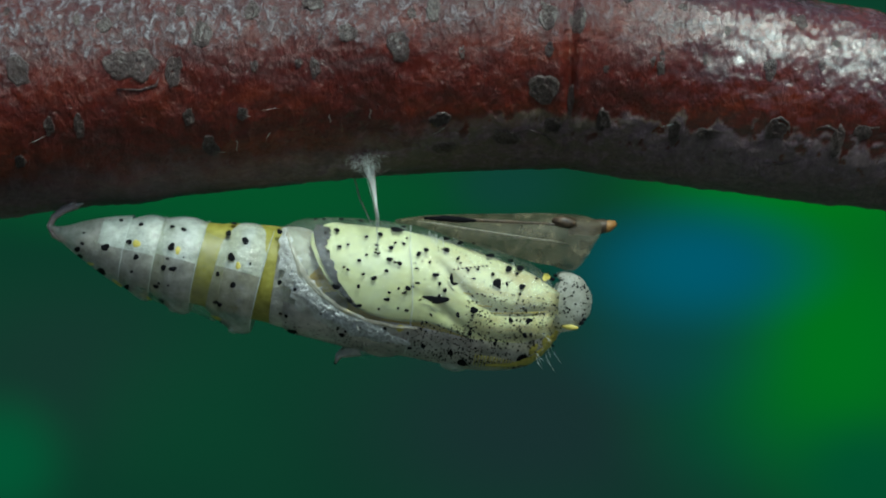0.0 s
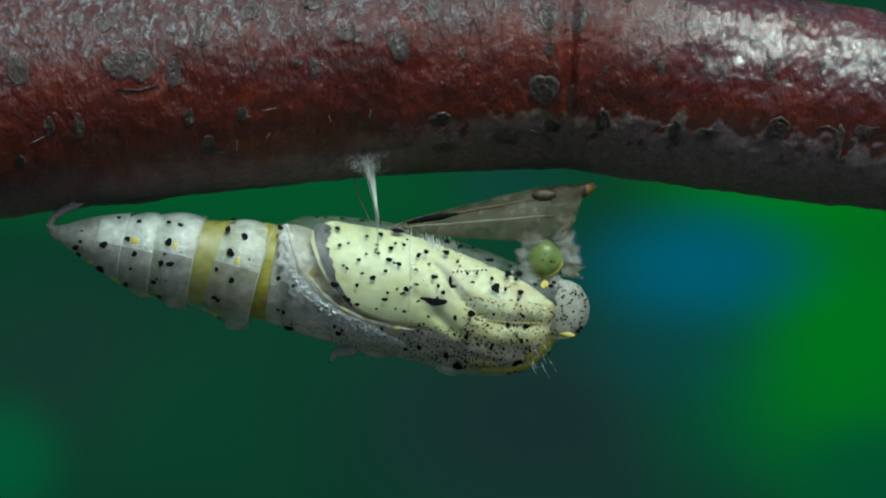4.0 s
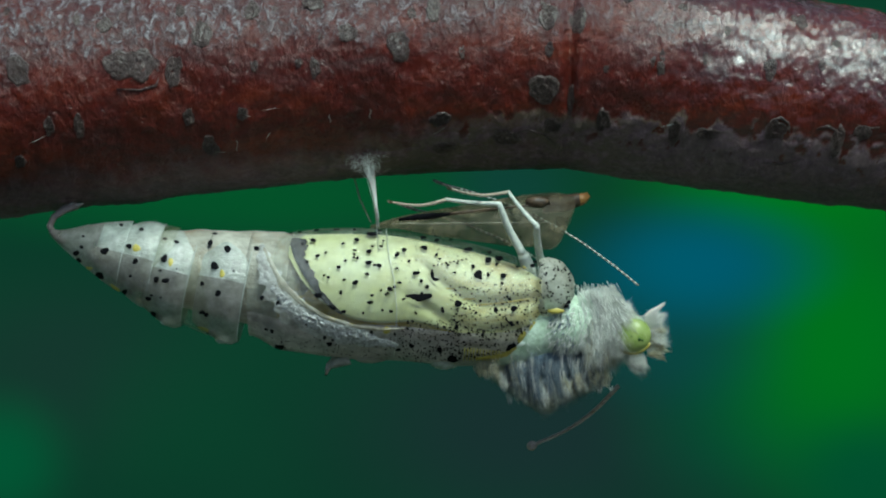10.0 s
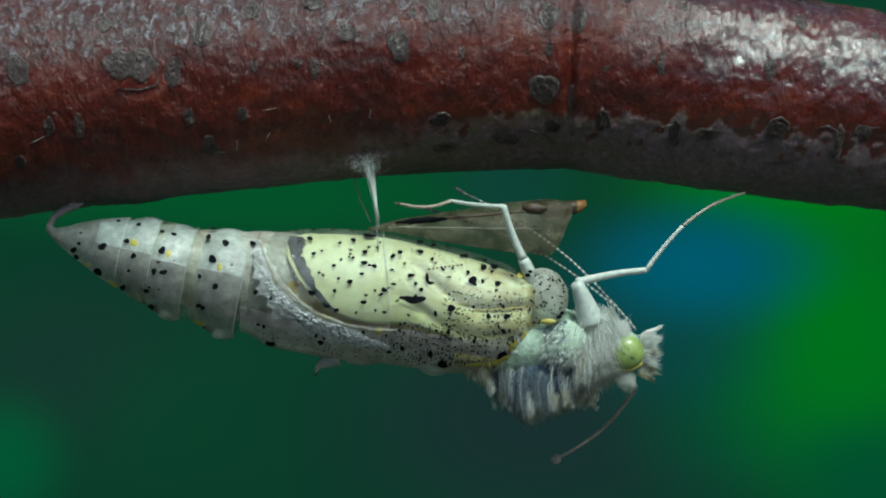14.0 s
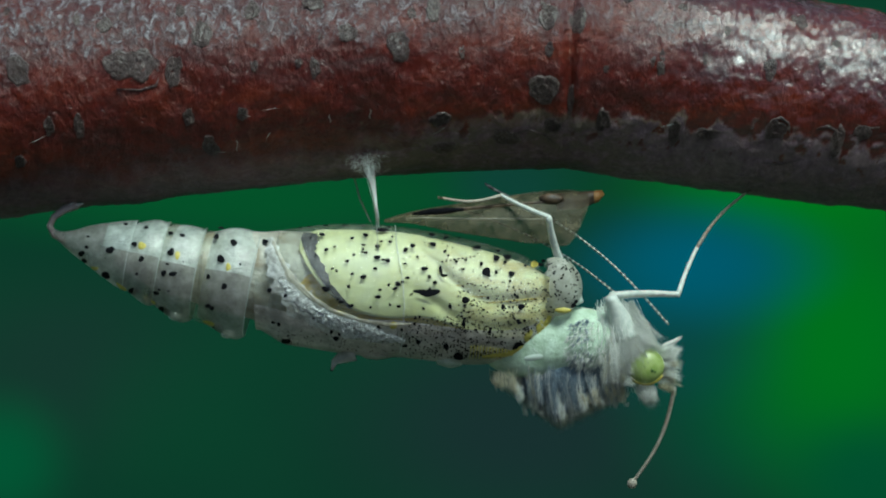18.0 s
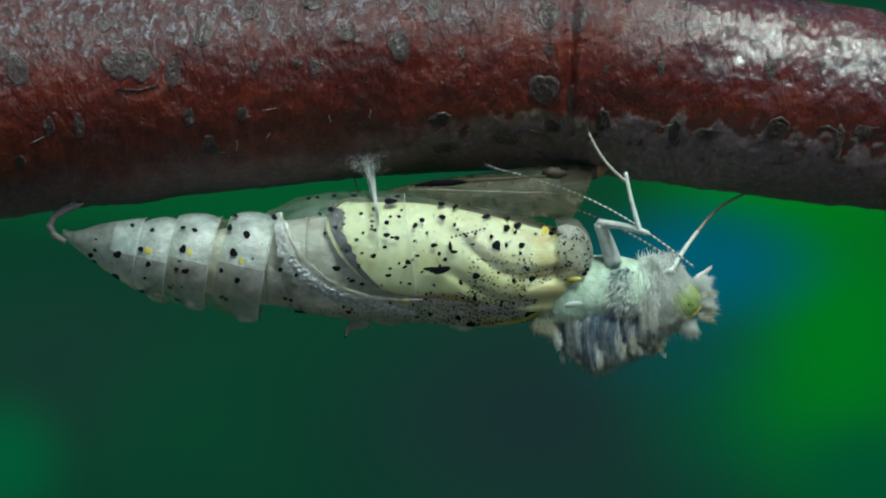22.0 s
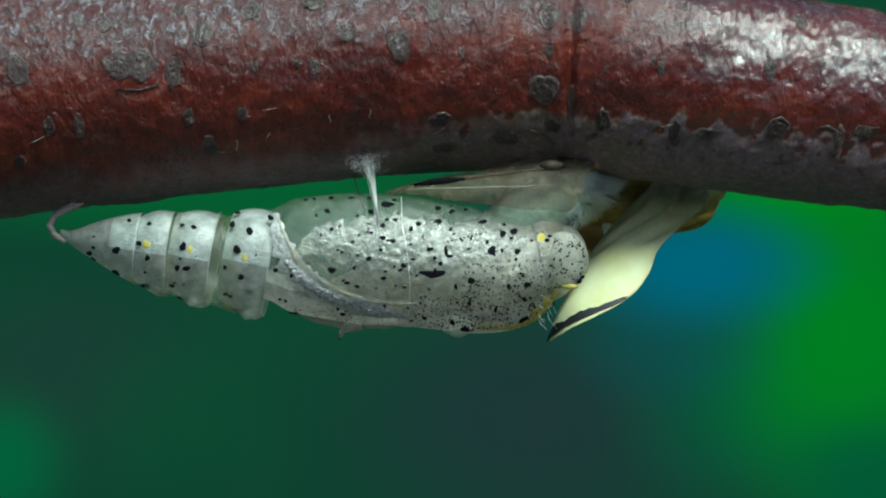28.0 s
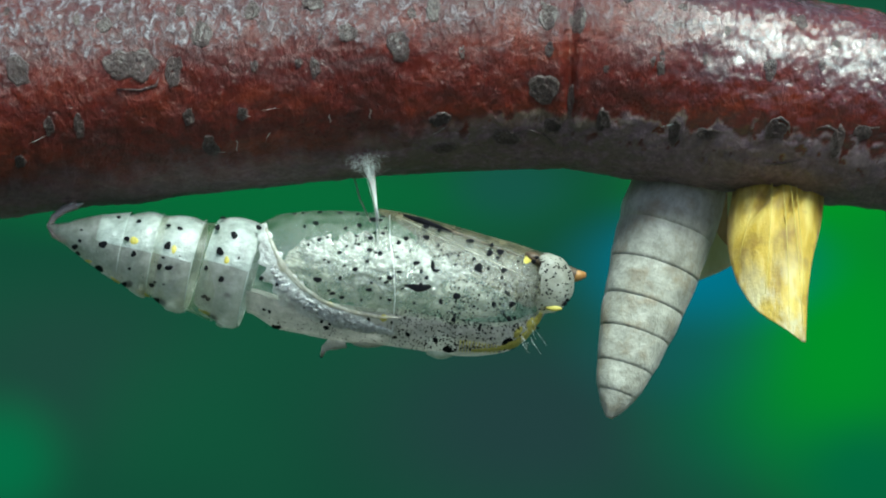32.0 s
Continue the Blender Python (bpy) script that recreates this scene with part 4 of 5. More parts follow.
part("silk_fluff", joined(fluff), SILK, girdle, "matted white silk on the bark")
part("loose_strand", tube([(624 - 655, 88, 312 - 296), (634 - 655, 84, 350 - 296), (654 - 655, 70, 392 - 296)], [1.2, 1.4, 1.0], 6), STALK, girdle, "brownish strand behind the girdle")

# ---- butterfly ----
butterfly = new("butterfly")
butterfly.matrix_basis = stand(958, 590)
tagged(butterfly, "newly emerging white butterfly with furry thorax and cream wings", "butterfly")
rng = random.Random(23)
TH = (958, 590)
thorax = part("thorax", on_sheet(joined([ball((915, 0, 584), (125, 60, 66), 36, 20, 0.06, 2), ball((1010, 0, 592), (55, 52, 58), 24, 16, 0.05, 4)]), *TH), THORAX, butterfly)


def locks(count, grow, per=11, spread=4.0, width=0.6, droop=0.1):
    """Tufts of hairs whose tips run together; grow gives root, way, length and sweep of one tuft."""
    out = []
    for _ in range(count):
        root, way, length, sweep = grow()
        root, sweep = Vector(root), Vector(sweep)
        tip = root + Vector(way).normalized() * length
        for _ in range(per):
            r = root + Vector([rng.gauss(0, spread) for _ in range(3)])
            end = tip + Vector([rng.gauss(0, spread * 0.45) for _ in range(3)])
            out.append(hair(rng, r, end - r, (end - r).length * rng.uniform(0.75, 1.08), width * rng.uniform(0.7, 1.3), droop, 4, sweep))
    return joined(out)


def hem(u):
    """Lower outline of the furry back."""
    return float(np.interp(u, [795, 850, 912, 950, 990, 1030, 1080], [650, 690, 744, 726, 712, 698, 668]))


def back_lock(u0, u1, v0, v1, short=1.0):
    def grow():
        q = rng.random()
        u, e = u0 + (u1 - u0) * q, rng.uniform(-1, 0.6)
        v = rng.uniform(v0, v1)
        d = 56 * e * math.sin(math.pi * (0.1 + 0.8 * q)) ** 0.5
        lean = -0.10 + 0.22 * q
        end = hem(u + 40 * lean) - rng.uniform(0, 8) - 14 * e * e
        return (u, d, v), (lean - 0.22, 0.05 * e, 1), max(12, (end - v) * short), (0.26, 0, 0)
    return grow


def collar_lock(lift=0):
    def grow():
        a, e = rng.uniform(0, 1), rng.uniform(-1, 0.7)
        u, v = 1004 + 56 * a + rng.uniform(-6, 6), 550 - lift + rng.uniform(0, 70)
        d = 60 * e * (1 - 0.25 * a)
        way = (0.02 + 0.60 * a + rng.gauss(0, 0.16), 0.12 * e - 0.1 * rng.random(), 0.95)
        end = hem(u + 30 * a) - 10 - 26 * abs(e) ** 3
        return (u, d, v), way, min(78, max(26, (end - v) * rng.uniform(0.7, 1.0))), (0.05 - 0.25 * (1 - a), 0, 0.05)
    return grow


for s in (1, -1):
    part("shoulder", on_sheet(pleated((972, -40 * s, 588), (50, 26, 42), s, 9, 1.6), *TH), THORAX, butterfly, "pale green scaly shoulder")
    part("wing_root", on_sheet(pleated((918, -29 * s, 590), (84, 28, 38), s, 4.2, 1.7), *TH), PALE, butterfly, "soft pleated whitish wing root")
    part("shoulder_fuzz", on_sheet(coat(rng, 1500, (972, -40 * s, 588), (50, 26, 42), lambda n: n.y * s < 0.2, (-0.35, 0, 0.45), 13, 0.8, 0.25), *TH), FUR, butterfly, "pale hair scales on the shoulder")
    part("dark_fuzz", on_sheet(coat(rng, 130, (968, -41 * s, 584), (50, 26, 42), lambda n: n.y * s < -0.2 and abs(n.x + 0.15) < 0.38, (-0.3, 0, 0.6), 10, 1.3, 0.2), *TH), BLUEFUR, butterfly)
part("neck", on_sheet(ball((1020, 0, 586), (50, 52, 58), 28, 18, 0.08, 6), *TH), PALE, butterfly)
part("back_skin", on_sheet(ball((936, 0, 636), (84, 44, 56), 30, 18, 0.1, 5), *TH), BLUEFUR, butterfly)
part("back_fur", on_sheet(locks(260, back_lock(856, 1018, 624, 652), 16, 5.0, 0.5), *TH), BLUEFUR, butterfly, "long blue-grey hairs on the back")
part("pale_fur", on_sheet(locks(270, back_lock(842, 1022, 626, 676), 5, 2.6, 0.42), *TH), FUR, butterfly)
part("edge_fur", on_sheet(locks(120, back_lock(900, 1030, 664, 690), 10, 3.6, 0.7), *TH), TANFUR, butterfly)
part("hem_fur", on_sheet(locks(130, back_lock(850, 1034, 676, 700), 8, 3.2, 0.5), *TH), FUR, butterfly, "pale hem of the furry back")
part("rump_fuzz", on_sheet(locks(46, back_lock(798, 880, 620, 640), 8, 5.0, 0.5), *TH), TANFUR, butterfly)
part("collar_fur", on_sheet(locks(330, collar_lock(), 13, 5.2, 0.62), *TH), FUR, butterfly, "white ruff behind the head")
part("neck_fur", on_sheet(locks(150, collar_lock(26), 12, 5.4, 0.62, 0.2), *TH), FUR, butterfly)
part("tan_fur", on_sheet(locks(60, collar_lock(-20), 10, 3.4, 0.45), *TH), TANFUR, butterfly)

HD = (1073, 598)
head = part("head", on_sheet(ball((1070, 0, 597), (35, 44, 38), 26, 18, 0.04), *HD), THORAX, butterfly)


def face_lock(u0, v0, v1, way, length, wide=34):
    def grow():
        v = rng.uniform(v0, v1)
        return (u0 + rng.uniform(-9, 9), rng.uniform(-wide, wide), v), (way[0] + rng.uniform(-.25, .25), rng.uniform(-.2, .2), way[1] + (v - (v0 + v1) / 2) / 90 + rng.uniform(-.2, .2)), length * rng.uniform(0.6, 1.1), (0, 0, rng.uniform(-.1, .15))
    return grow


for s in (1, -1):
    eye = part("eye", on_sheet(ball((1071, -34 * s, 597), (33, 20, 31), 34, 22), *HD), EYE, head, "glossy green compound eye with dark flecks")
    for y, z, w in ((0.30, 0.22, 2.8), (0.46, 0.30, 2.0), (-0.1, 0.0, 1.5), (0.1, -0.25, 1.3)):
        part("eye_fleck", on_sheet(ball((1071 + 33 * y, -34 * s - 20 * s * math.sqrt(1 - y * y - z * z), 597 + 31 * z), (w, 1.5, w * 1.2), 8, 6), *HD), EYESPOT, head)
    rim = [(1071 + 33 * math.cos(b), -38 * s, 597 + 31 * math.sin(b)) for b in [0.5 + 0.2 * i for i in range(11)]]
    part("eye_rim", on_sheet(tube(rim, 2.6, 6), *HD), YELLOW, head)
    part("cheek_fur", on_sheet(joined([hair(rng, (1032 + rng.uniform(-8, 9), -s * rng.uniform(30, 46), 566 + rng.uniform(0, 62)), (0.7, -0.25 * s, 0.25), rng.uniform(9, 20), 0.6, 0.3) for _ in range(300)]), *HD), FUR, head, "white fur that half covers the eye")
part("crown_fur", on_sheet(locks(90, face_lock(1058, 556, 574, (0.35, -0.75), 22, 40), 18, 5.4, 0.5, 0.25), *HD), FUR, head)
part("face_fur", on_sheet(locks(70, face_lock(1106, 566, 626, (1.0, 0.0), 25, 26), 15, 4.2, 0.5, 0.18), *HD), FUR, head)
part("palp", on_sheet(locks(34, face_lock(1104, 590, 636, (0.9, 0.25), 26, 20), 9, 3.0, 0.7, 0.15), *HD), TANFUR, head, "tan hairy palps before the face")
part("chin_fur", on_sheet(locks(60, face_lock(1072, 626, 644, (0.25, 0.9), 30, 38), 16, 5.0, 0.5, 0.25), *HD), FUR, head)
for p in ((1108, -14, 560), (1104, 12, 564)):
    tuft = joined([hair(rng, (p[0] + rng.uniform(-4, 4), p[1] + rng.uniform(-3, 3), p[2] + rng.uniform(-3, 3)), (0.95, 0, -0.42 + rng.uniform(-.12, .12)), rng.uniform(20, 34), 1.3, 0.06) for _ in range(24)])
    part("forehead_tuft", on_sheet(tuft, *HD), FUR, head)

WG = (729, 518)


def wing_panel(us, top, low, k, folds, side=1, thick=2.0):
    """Thin curved wing lying inside the sheath."""
    nu, nv = 60, 28
    verts = []
    for layer in (0.0, thick):
        for i in range(nu + 1):
            u = us[0] + (us[-1] - us[0]) * i / nu
            t, b = smooth_line(us, top, u), smooth_line(us, low, u)
            for j in range(nv + 1):
                v = t + (b - t) * j / nv
                p = hull_at(fore_profile, u, v, 0)
                a = i / nu
                f = folds * (math.sin(j / nv * 9 + 3.5 * a) * (0.1 + 0.3 * a * a) + 0.05 * math.sin(j / nv * 31 + 6 * a + 1))
                if u > 680:
                    for shift, deep, swing, wave in ((-22, 18, 24, 46), (48, 12, 16, 34)):
                        crease = 498 + shift + 0.34 * (u - 740) + swing * math.sin((u - 750) / wave)
                        f += deep * min(1.0, (u - 680) / 70) * math.exp(-((v - crease) / 12) ** 2)
                edge = min(i, nu - i, j, nv - j) / 6
                w = min(1.0, edge)
                c = (fore_profile(u)[0] + fore_profile(u)[1]) / 2
                verts.append((u - WG[0], side * (p[1] * k + f * w + layer), c + (v - c) * k - WG[1]))
    m, q = nv + 1, (nu + 1) * (nv + 1)
    faces = []
    for i in range(nu):
        for j in range(nv):
            a = (i * m + j, (i + 1) * m + j, (i + 1) * m + j + 1, i * m + j + 1)
            faces += [a, tuple(x + q for x in a[::-1])]
    for i in range(nu):
        faces += [(i * m, i * m + q, (i + 1) * m + q, (i + 1) * m), (i * m + nv, (i + 1) * m + nv, (i + 1) * m + nv + q, i * m + nv + q)]
    for j in range(nv):
        faces += [(j, j + 1, j + 1 + q, j + q), (nu * m + j, nu * m + j + q, nu * m + j + 1 + q, nu * m + j + 1)]
    return verts, faces


def wing_line(u, v, k, side, lift=1.5):
    p = hull_at(fore_profile, u, v, 0)
    c = (fore_profile(u)[0] + fore_profile(u)[1]) / 2
    return (u - WG[0], side * (p[1] * k - lift), c + (v - c) * k - WG[1])


FW_U = [498, 520, 560, 600, 660, 720, 780, 850, 900, 945]
FW_TOP = [428, 408, 404, 403, 405, 413, 426, 444, 462, 490]
FW_LOW = [446, 486, 532, 556, 568, 566, 582, 600, 598, 570]
HW_U = [478, 520, 580, 640, 720, 800, 880, 940]
HW_TOP = [556, 478, 432, 414, 409, 422, 444, 476]
HW_LOW = [566, 570, 576, 588, 612, 622, 612, 580]
wings = {}
for side, key in ((1, "near"), (-1, "far")):
    fw = part("forewing", wing_panel(FW_U, FW_TOP, FW_LOW, 0.95, 2.4, side), WING, butterfly, "soft cream forewing with a dark margin")
    edge = [(500, 411), (497, 424), (504, 446), (520, 478), (540, 508), (562, 534), (585, 552)]
    knots = [q / 6 for q in range(7)]
    strip, cells, nt = [], [], 48
    for i in range(nt + 1):
        t = i / nt
        u, v = (float(np.interp(t, knots, [p[q] for p in edge])) for q in (0, 1))
        w = (32 - 22 * t) * (0.78 + 0.26 * abs(math.sin(9.5 * t)) + 0.34 * noise.noise(Vector((t * 22, side, 1))))
        strip += [wing_line(u + 3 + w * q / 5, v + 0.12 * w * q / 5, 0.955, side, 2.4) for q in range(6)]
    for i in range(nt):
        cells += [(6 * i + q, 6 * i + 6 + q, 6 * i + 7 + q, 6 * i + 1 + q) for q in range(5)]
    margin = [(strip, cells)]
    part("dark_margin", joined(margin), WINGDARK, fw, "blackish scaled wing tip")
    hw = part("hindwing", wing_panel(HW_U, HW_TOP, HW_LOW, 0.80, 3.2, side), HIND if side == 1 else PEACH, butterfly, "soft crumpled yellow hindwing")
    for a, b in (((925, 520), (510, 560)), ((920, 535), (560, 564)), ((920, 500), (560, 480)), ((915, 485), (640, 428)), ((925, 510), (520, 530))):
        line = [wing_line(a[0] + (b[0] - a[0]) * t, a[1] + (b[1] - a[1]) * t + 8 * math.sin(math.pi * t), 0.80, side, 0.2) for t in [q / 10 for q in range(11)]]
        part("vein", tube(line, [1.5, 1.4, 1.3, 1.2, 1.1, 1.0, 0.9, 0.8, 0.7, 0.6, 0.4], 6), VEIN, hw)
    wings[key] = (fw, hw)


def barrel(x0, x1, k=1.0, puff=0.032):
    """Ring of the abdomen between two stations counted back from its front."""
    xs, rs = [-440, -420, -395, -330, -230, -130, -20, 25, 52, 68], [6, 22, 36, 55, 74, 85, 88, 80, 58, 16]
    n, steps = 36, 10
    verts, faces = [], []
    for i in range(steps + 1):
        x = x0 + (x1 - x0) * i / steps
        r = smooth_line(xs, rs, x) * k * (1 - puff + puff * math.sin(math.pi * (0.15 + 0.8 * i / steps)) ** 0.7)
        for j in range(n):
            a = 2 * math.pi * j / n
            q = 1 + 0.045 * noise.noise(Vector((x / 40, math.cos(a) * 1.4, math.sin(a) * 1.4)))
            verts.append((x, 0.9 * r * q * math.cos(a), r * q * math.sin(a)))
    for i in range(steps):
        for j in range(n):
            faces.append((i * n + j, (i + 1) * n + j, (i + 1) * n + (j + 1) % n, i * n + (j + 1) % n))
    faces += [tuple(range(n)), tuple(range(steps * n, steps * n + n))[::-1]]
    return verts, faces


abdomen = part("abdomen", barrel(-300, -20, 0.972, 0.0), BAND, butterfly, "soft grey-white ringed abdomen with yellowish joints")
for x0, x1 in ((-78, -20), (-284, -222), (-346, -280), (-396, -342), (-440, -392)):
    part("abdomen_ring", barrel(x0, x1), ABDOMEN, abdomen)
sliding_rings = [(part("abdomen_ring", barrel(x0, x1), ABDOMEN, abdomen), shift) for x0, x1, shift in ((-226, -152, 41), (-157, -78, 82), (-82, 2, 82), (-4, 66, 82))]


def rod(length, r0, r1, bow=0.0, bead=0, seed=0):
    """Slender limb along +u from its joint, slightly bowed, with knots or hairs."""
    n = max(6, int(length / 8))
    path = [(length * i / n, 0, -bow * math.sin(math.pi * i / n)) for i in range(n + 1)]
    radii = [(r0 + (r1 - r0) * i / n) * (1 + (0.18 if bead and i % 2 else 0)) for i in range(n + 1)]
    return tube(path, radii, 10)


def limb(name, lengths, label, hip=16):
    """Thigh, shin and foot of one leg, each turned by its own joint."""
    out = []
    for kind, length, r0, r1, bow in (("hip", 80, 10, hip, 2), ("thigh", lengths[0], 7.6, 5.0, 3), ("shin", lengths[1], 4.6, 3.2, 2), ("foot", lengths[2], 3.0, 1.8, 8)):
        ob = part(kind, rod(length, r0, r1, bow, 1 if kind == "foot" else 0), LEG if kind != "foot" else FOOT, butterfly, label)
        rg = random.Random(len(name) + int(length))
        fuzz = []
        for _ in range(int(length / 1.6)):
            x = rg.uniform(0, length)
            root = (x, rg.uniform(-.7, .7) * r1, rg.uniform(-.7, .7) * r1 - bow * math.sin(math.pi * x / length))
            fuzz.append(hair(rg, root, (0.8, rg.uniform(-1, 1), rg.uniform(-1, 1)), 5, 0.4))
        part("leg_fuzz", joined(fuzz), FUR, ob)
        out.append(ob)
    part("claw", joined([tube([(lengths[2], 0, 0), (lengths[2] + 6, -3 * s, 0), (lengths[2] + 9, -4 * s, 4)], [2, 1.5, 0.5], 5) for s in (1, -1)]), BROWN, out[3])
    return out


NEAR_LEG = (125, 100, 135)
MID_LEG = (100, 105, 110)
near_leg = limb("near_leg", NEAR_LEG, "pale green hairy leg", 25)
mid_leg = limb("mid_leg", MID_LEG, "pale hairy leg")


def feeler(label):
    ob = part("antenna", rod(400, 1.6, 1.5, -26, 0), FEELER, butterfly, label)
    part("club", tube([(372, 0, 4), (388, 0, 2), (402, 0, 0), (410, 0, 0)], [1.6, 2.6, 2.8, 1.4], 10), FEELER, ob, "dark club at the tip")
    beads = [tube([(10 * i + 4, 0, 26 * math.sin(math.pi * (10 * i + 4) / 400)), (10 * i + 8, 0, 26 * math.sin(math.pi * (10 * i + 8) / 400))], 1.9, 8) for i in range(36)]
    part("pale_banding", joined(beads), LEG, ob)
    return ob


antennae = [feeler("slender black and white ringed antenna"), feeler("slender black and white ringed antenna")]
proboscis = part("proboscis", joined([rod(190, 4, 3.0, 14), ball((192, 0, 0), (10, 8, 9), 12, 8)]), FOOT, butterfly, "limp greyish tongue hanging from the head")


# ---- movement ----
def motions():
    tail_rows = [(0, 193, 438, 1.8, 1), (0.5, 186, 429, 0.1, 0), (1, 182, 426, -1.2, 0), (1.5, 190, 437, 1.7, 1), (2, 191, 437, 1.8, 1), (3, 186, 421, -3.4, 0),
                 (3.5, 188, 430, -0.5, 0), (5.5, 194, 439, 1.9, 1), (6, 196, 440, 1.5, -2), (6.5, 198, 445, 2.0, -2), (7, 199, 457, 5.0, -2), (7.5, 202, 464, 7.2, -1),
                 (8, 197, 454, 4.6, -1), (8.5, 197, 454, 4.9, -1), (9, 195, 449, 3.4, -1), (10, 191, 447, 3.4, -2), (10.5, 190, 447, 3.6, -3), (11, 185, 444, 3.1, -4),
                 (12.5, 202, 452, 3.4, -3), (13, 193, 447, 3.1, -3), (14.5, 186, 441, 1.9, -5), (17, 211, 447, 1.1, -2), (18, 200, 447, 1.5, -4), (19, 207, 450, 1.6, -5),
                 (19.5, 208, 447, 0.5, -4), (20, 207, 447, 0.3, -3), (20.5, 212, 448, 0.8, 0), (21, 212, 448, 1.2, 4), (21.5, 217, 446, 0.3, 6), (22, 217, 444, -0.2, 9),
                 (23, 218, 443, -1.0, 9), (23.5, 222, 440, -1.1, 15), (24, 221, 433, -2.3, 20), (24.5, 212, 440, -0.4, 18), (25, 209, 439, -1.0, 10), (27.5, 213, 437, -0.7, 11),
                 (28, 214, 437, -0.9, 12), (29, 215, 436, -2.4, 17), (29.5, 199, 439, 1.3, 4), (30, 209, 438, -0.6, 5), (31, 211, 436, -1.1, 8), (32, 189, 433, 1.5, 1)]
    ring_rows = [(0, 312, 471, 2.8, 1), (0.5, 308, 454, 1.8, 0), (1, 300, 445, 0.4, 0), (1.5, 310, 470, 2.7, 1), (2, 311, 472, 2.8, 1), (3, 309, 433, -1.1, 0),
                 (3.5, 307, 455, 0.9, 0), (5.5, 312, 472, 2.6, 1), (6, 316, 475, 2.0, -2), (6.5, 306, 483, 1.6, -2), (7, 296, 507, 3.6, -2), (7.5, 301, 516, 5.8, -1),
                 (8, 301, 502, 3.4, -1), (8.5, 302, 502, 3.9, -1), (9, 301, 494, 2.7, -1), (10, 298, 495, 2.7, -2), (10.5, 298, 494, 3.0, -3), (11, 285, 495, 2.4, -4),
                 (12.5, 311, 496, 2.4, -3), (13, 300, 491, 2.4, -3), (14.5, 293, 483, 1.7, -5), (17, 327, 483, 0.8, -2), (18, 310, 486, 0.6, -4), (19, 322, 489, 0.4, -5),
                 (19.5, 323, 484, -0.3, -4), (20, 321, 483, -0.6, -3), (20.5, 327, 483, 0.3, 0), (21, 330, 476, 1.4, 4), (21.5, 337, 471, 0.8, 6), (22, 337, 465, 0.7, 9),
                 (23, 339, 462, -0.2, 9), (23.5, 346, 449, 1.3, 15), (24, 349, 433, 1.0, 20), (24.5, 334, 451, 1.3, 18), (25, 328, 461, -0.2, 10), (27.5, 337, 461, 1.2, 11),
                 (28, 338, 461, 1.0, 12), (29, 338, 457, -0.7, 17), (29.5, 320, 472, 2.3, 4), (30, 333, 465, 0.5, 5), (31, 333, 460, 0.6, 8), (32, 305, 469, 3.3, 1)]
    waist_rows = [(0, 417, 486, 4.6, 1), (0.5, 417, 468, 7.4, 0), (1, 406, 460, 8.9, 0), (1.5, 416, 485, 5.1, 1), (2, 416, 486, 4.7, 1), (3, 412, 443, 8.6, 0),
                 (3.5, 413, 470, 6.2, 0), (5.5, 414, 487, 4.2, 1), (6, 398, 484, 2.7, -2), (6.5, 383, 491, 2.0, -2), (7, 365, 514, 0.6, -2), (7.5, 361, 522, 0.5, -1),
                 (8, 379, 513, 0.3, -1), (8.5, 385, 514, 0.8, -1), (9, 387, 504, 0.4, -1), (10, 389, 505, 0.6, -2), (10.5, 389, 504, 1.0, -3), (11, 376, 506, 0.7, -4),
                 (12.5, 385, 504, 1.0, -3), (13, 383, 502, 1.8, -3), (14.5, 385, 494, 1.7, -5), (17, 408, 488, 0.9, -2), (18, 399, 496, 0.7, -4), (19, 412, 499, 0.2, -5),
                 (19.5, 414, 493, 0.4, -4), (20, 413, 494, -0.0, -3), (20.5, 415, 491, 0.9, 0), (21, 418, 481, 1.7, 4), (21.5, 425, 474, 1.1, 6), (22, 426, 467, 1.1, 9),
                 (23, 428, 463, 0.4, 9), (23.5, 435, 446, 2.6, 15), (24, 439, 432, 4.6, 20), (24.5, 427, 456, 3.1, 18), (25, 424, 467, 1.8, 10), (27.5, 431, 464, 3.1, 11),
                 (28, 432, 462, 3.0, 12), (29, 435, 456, 1.0, 17), (29.5, 415, 476, 3.3, 4), (30, 427, 468, 1.5, 5), (31, 427, 462, 2.3, 8), (32, 397, 476, 5.1, 1)]
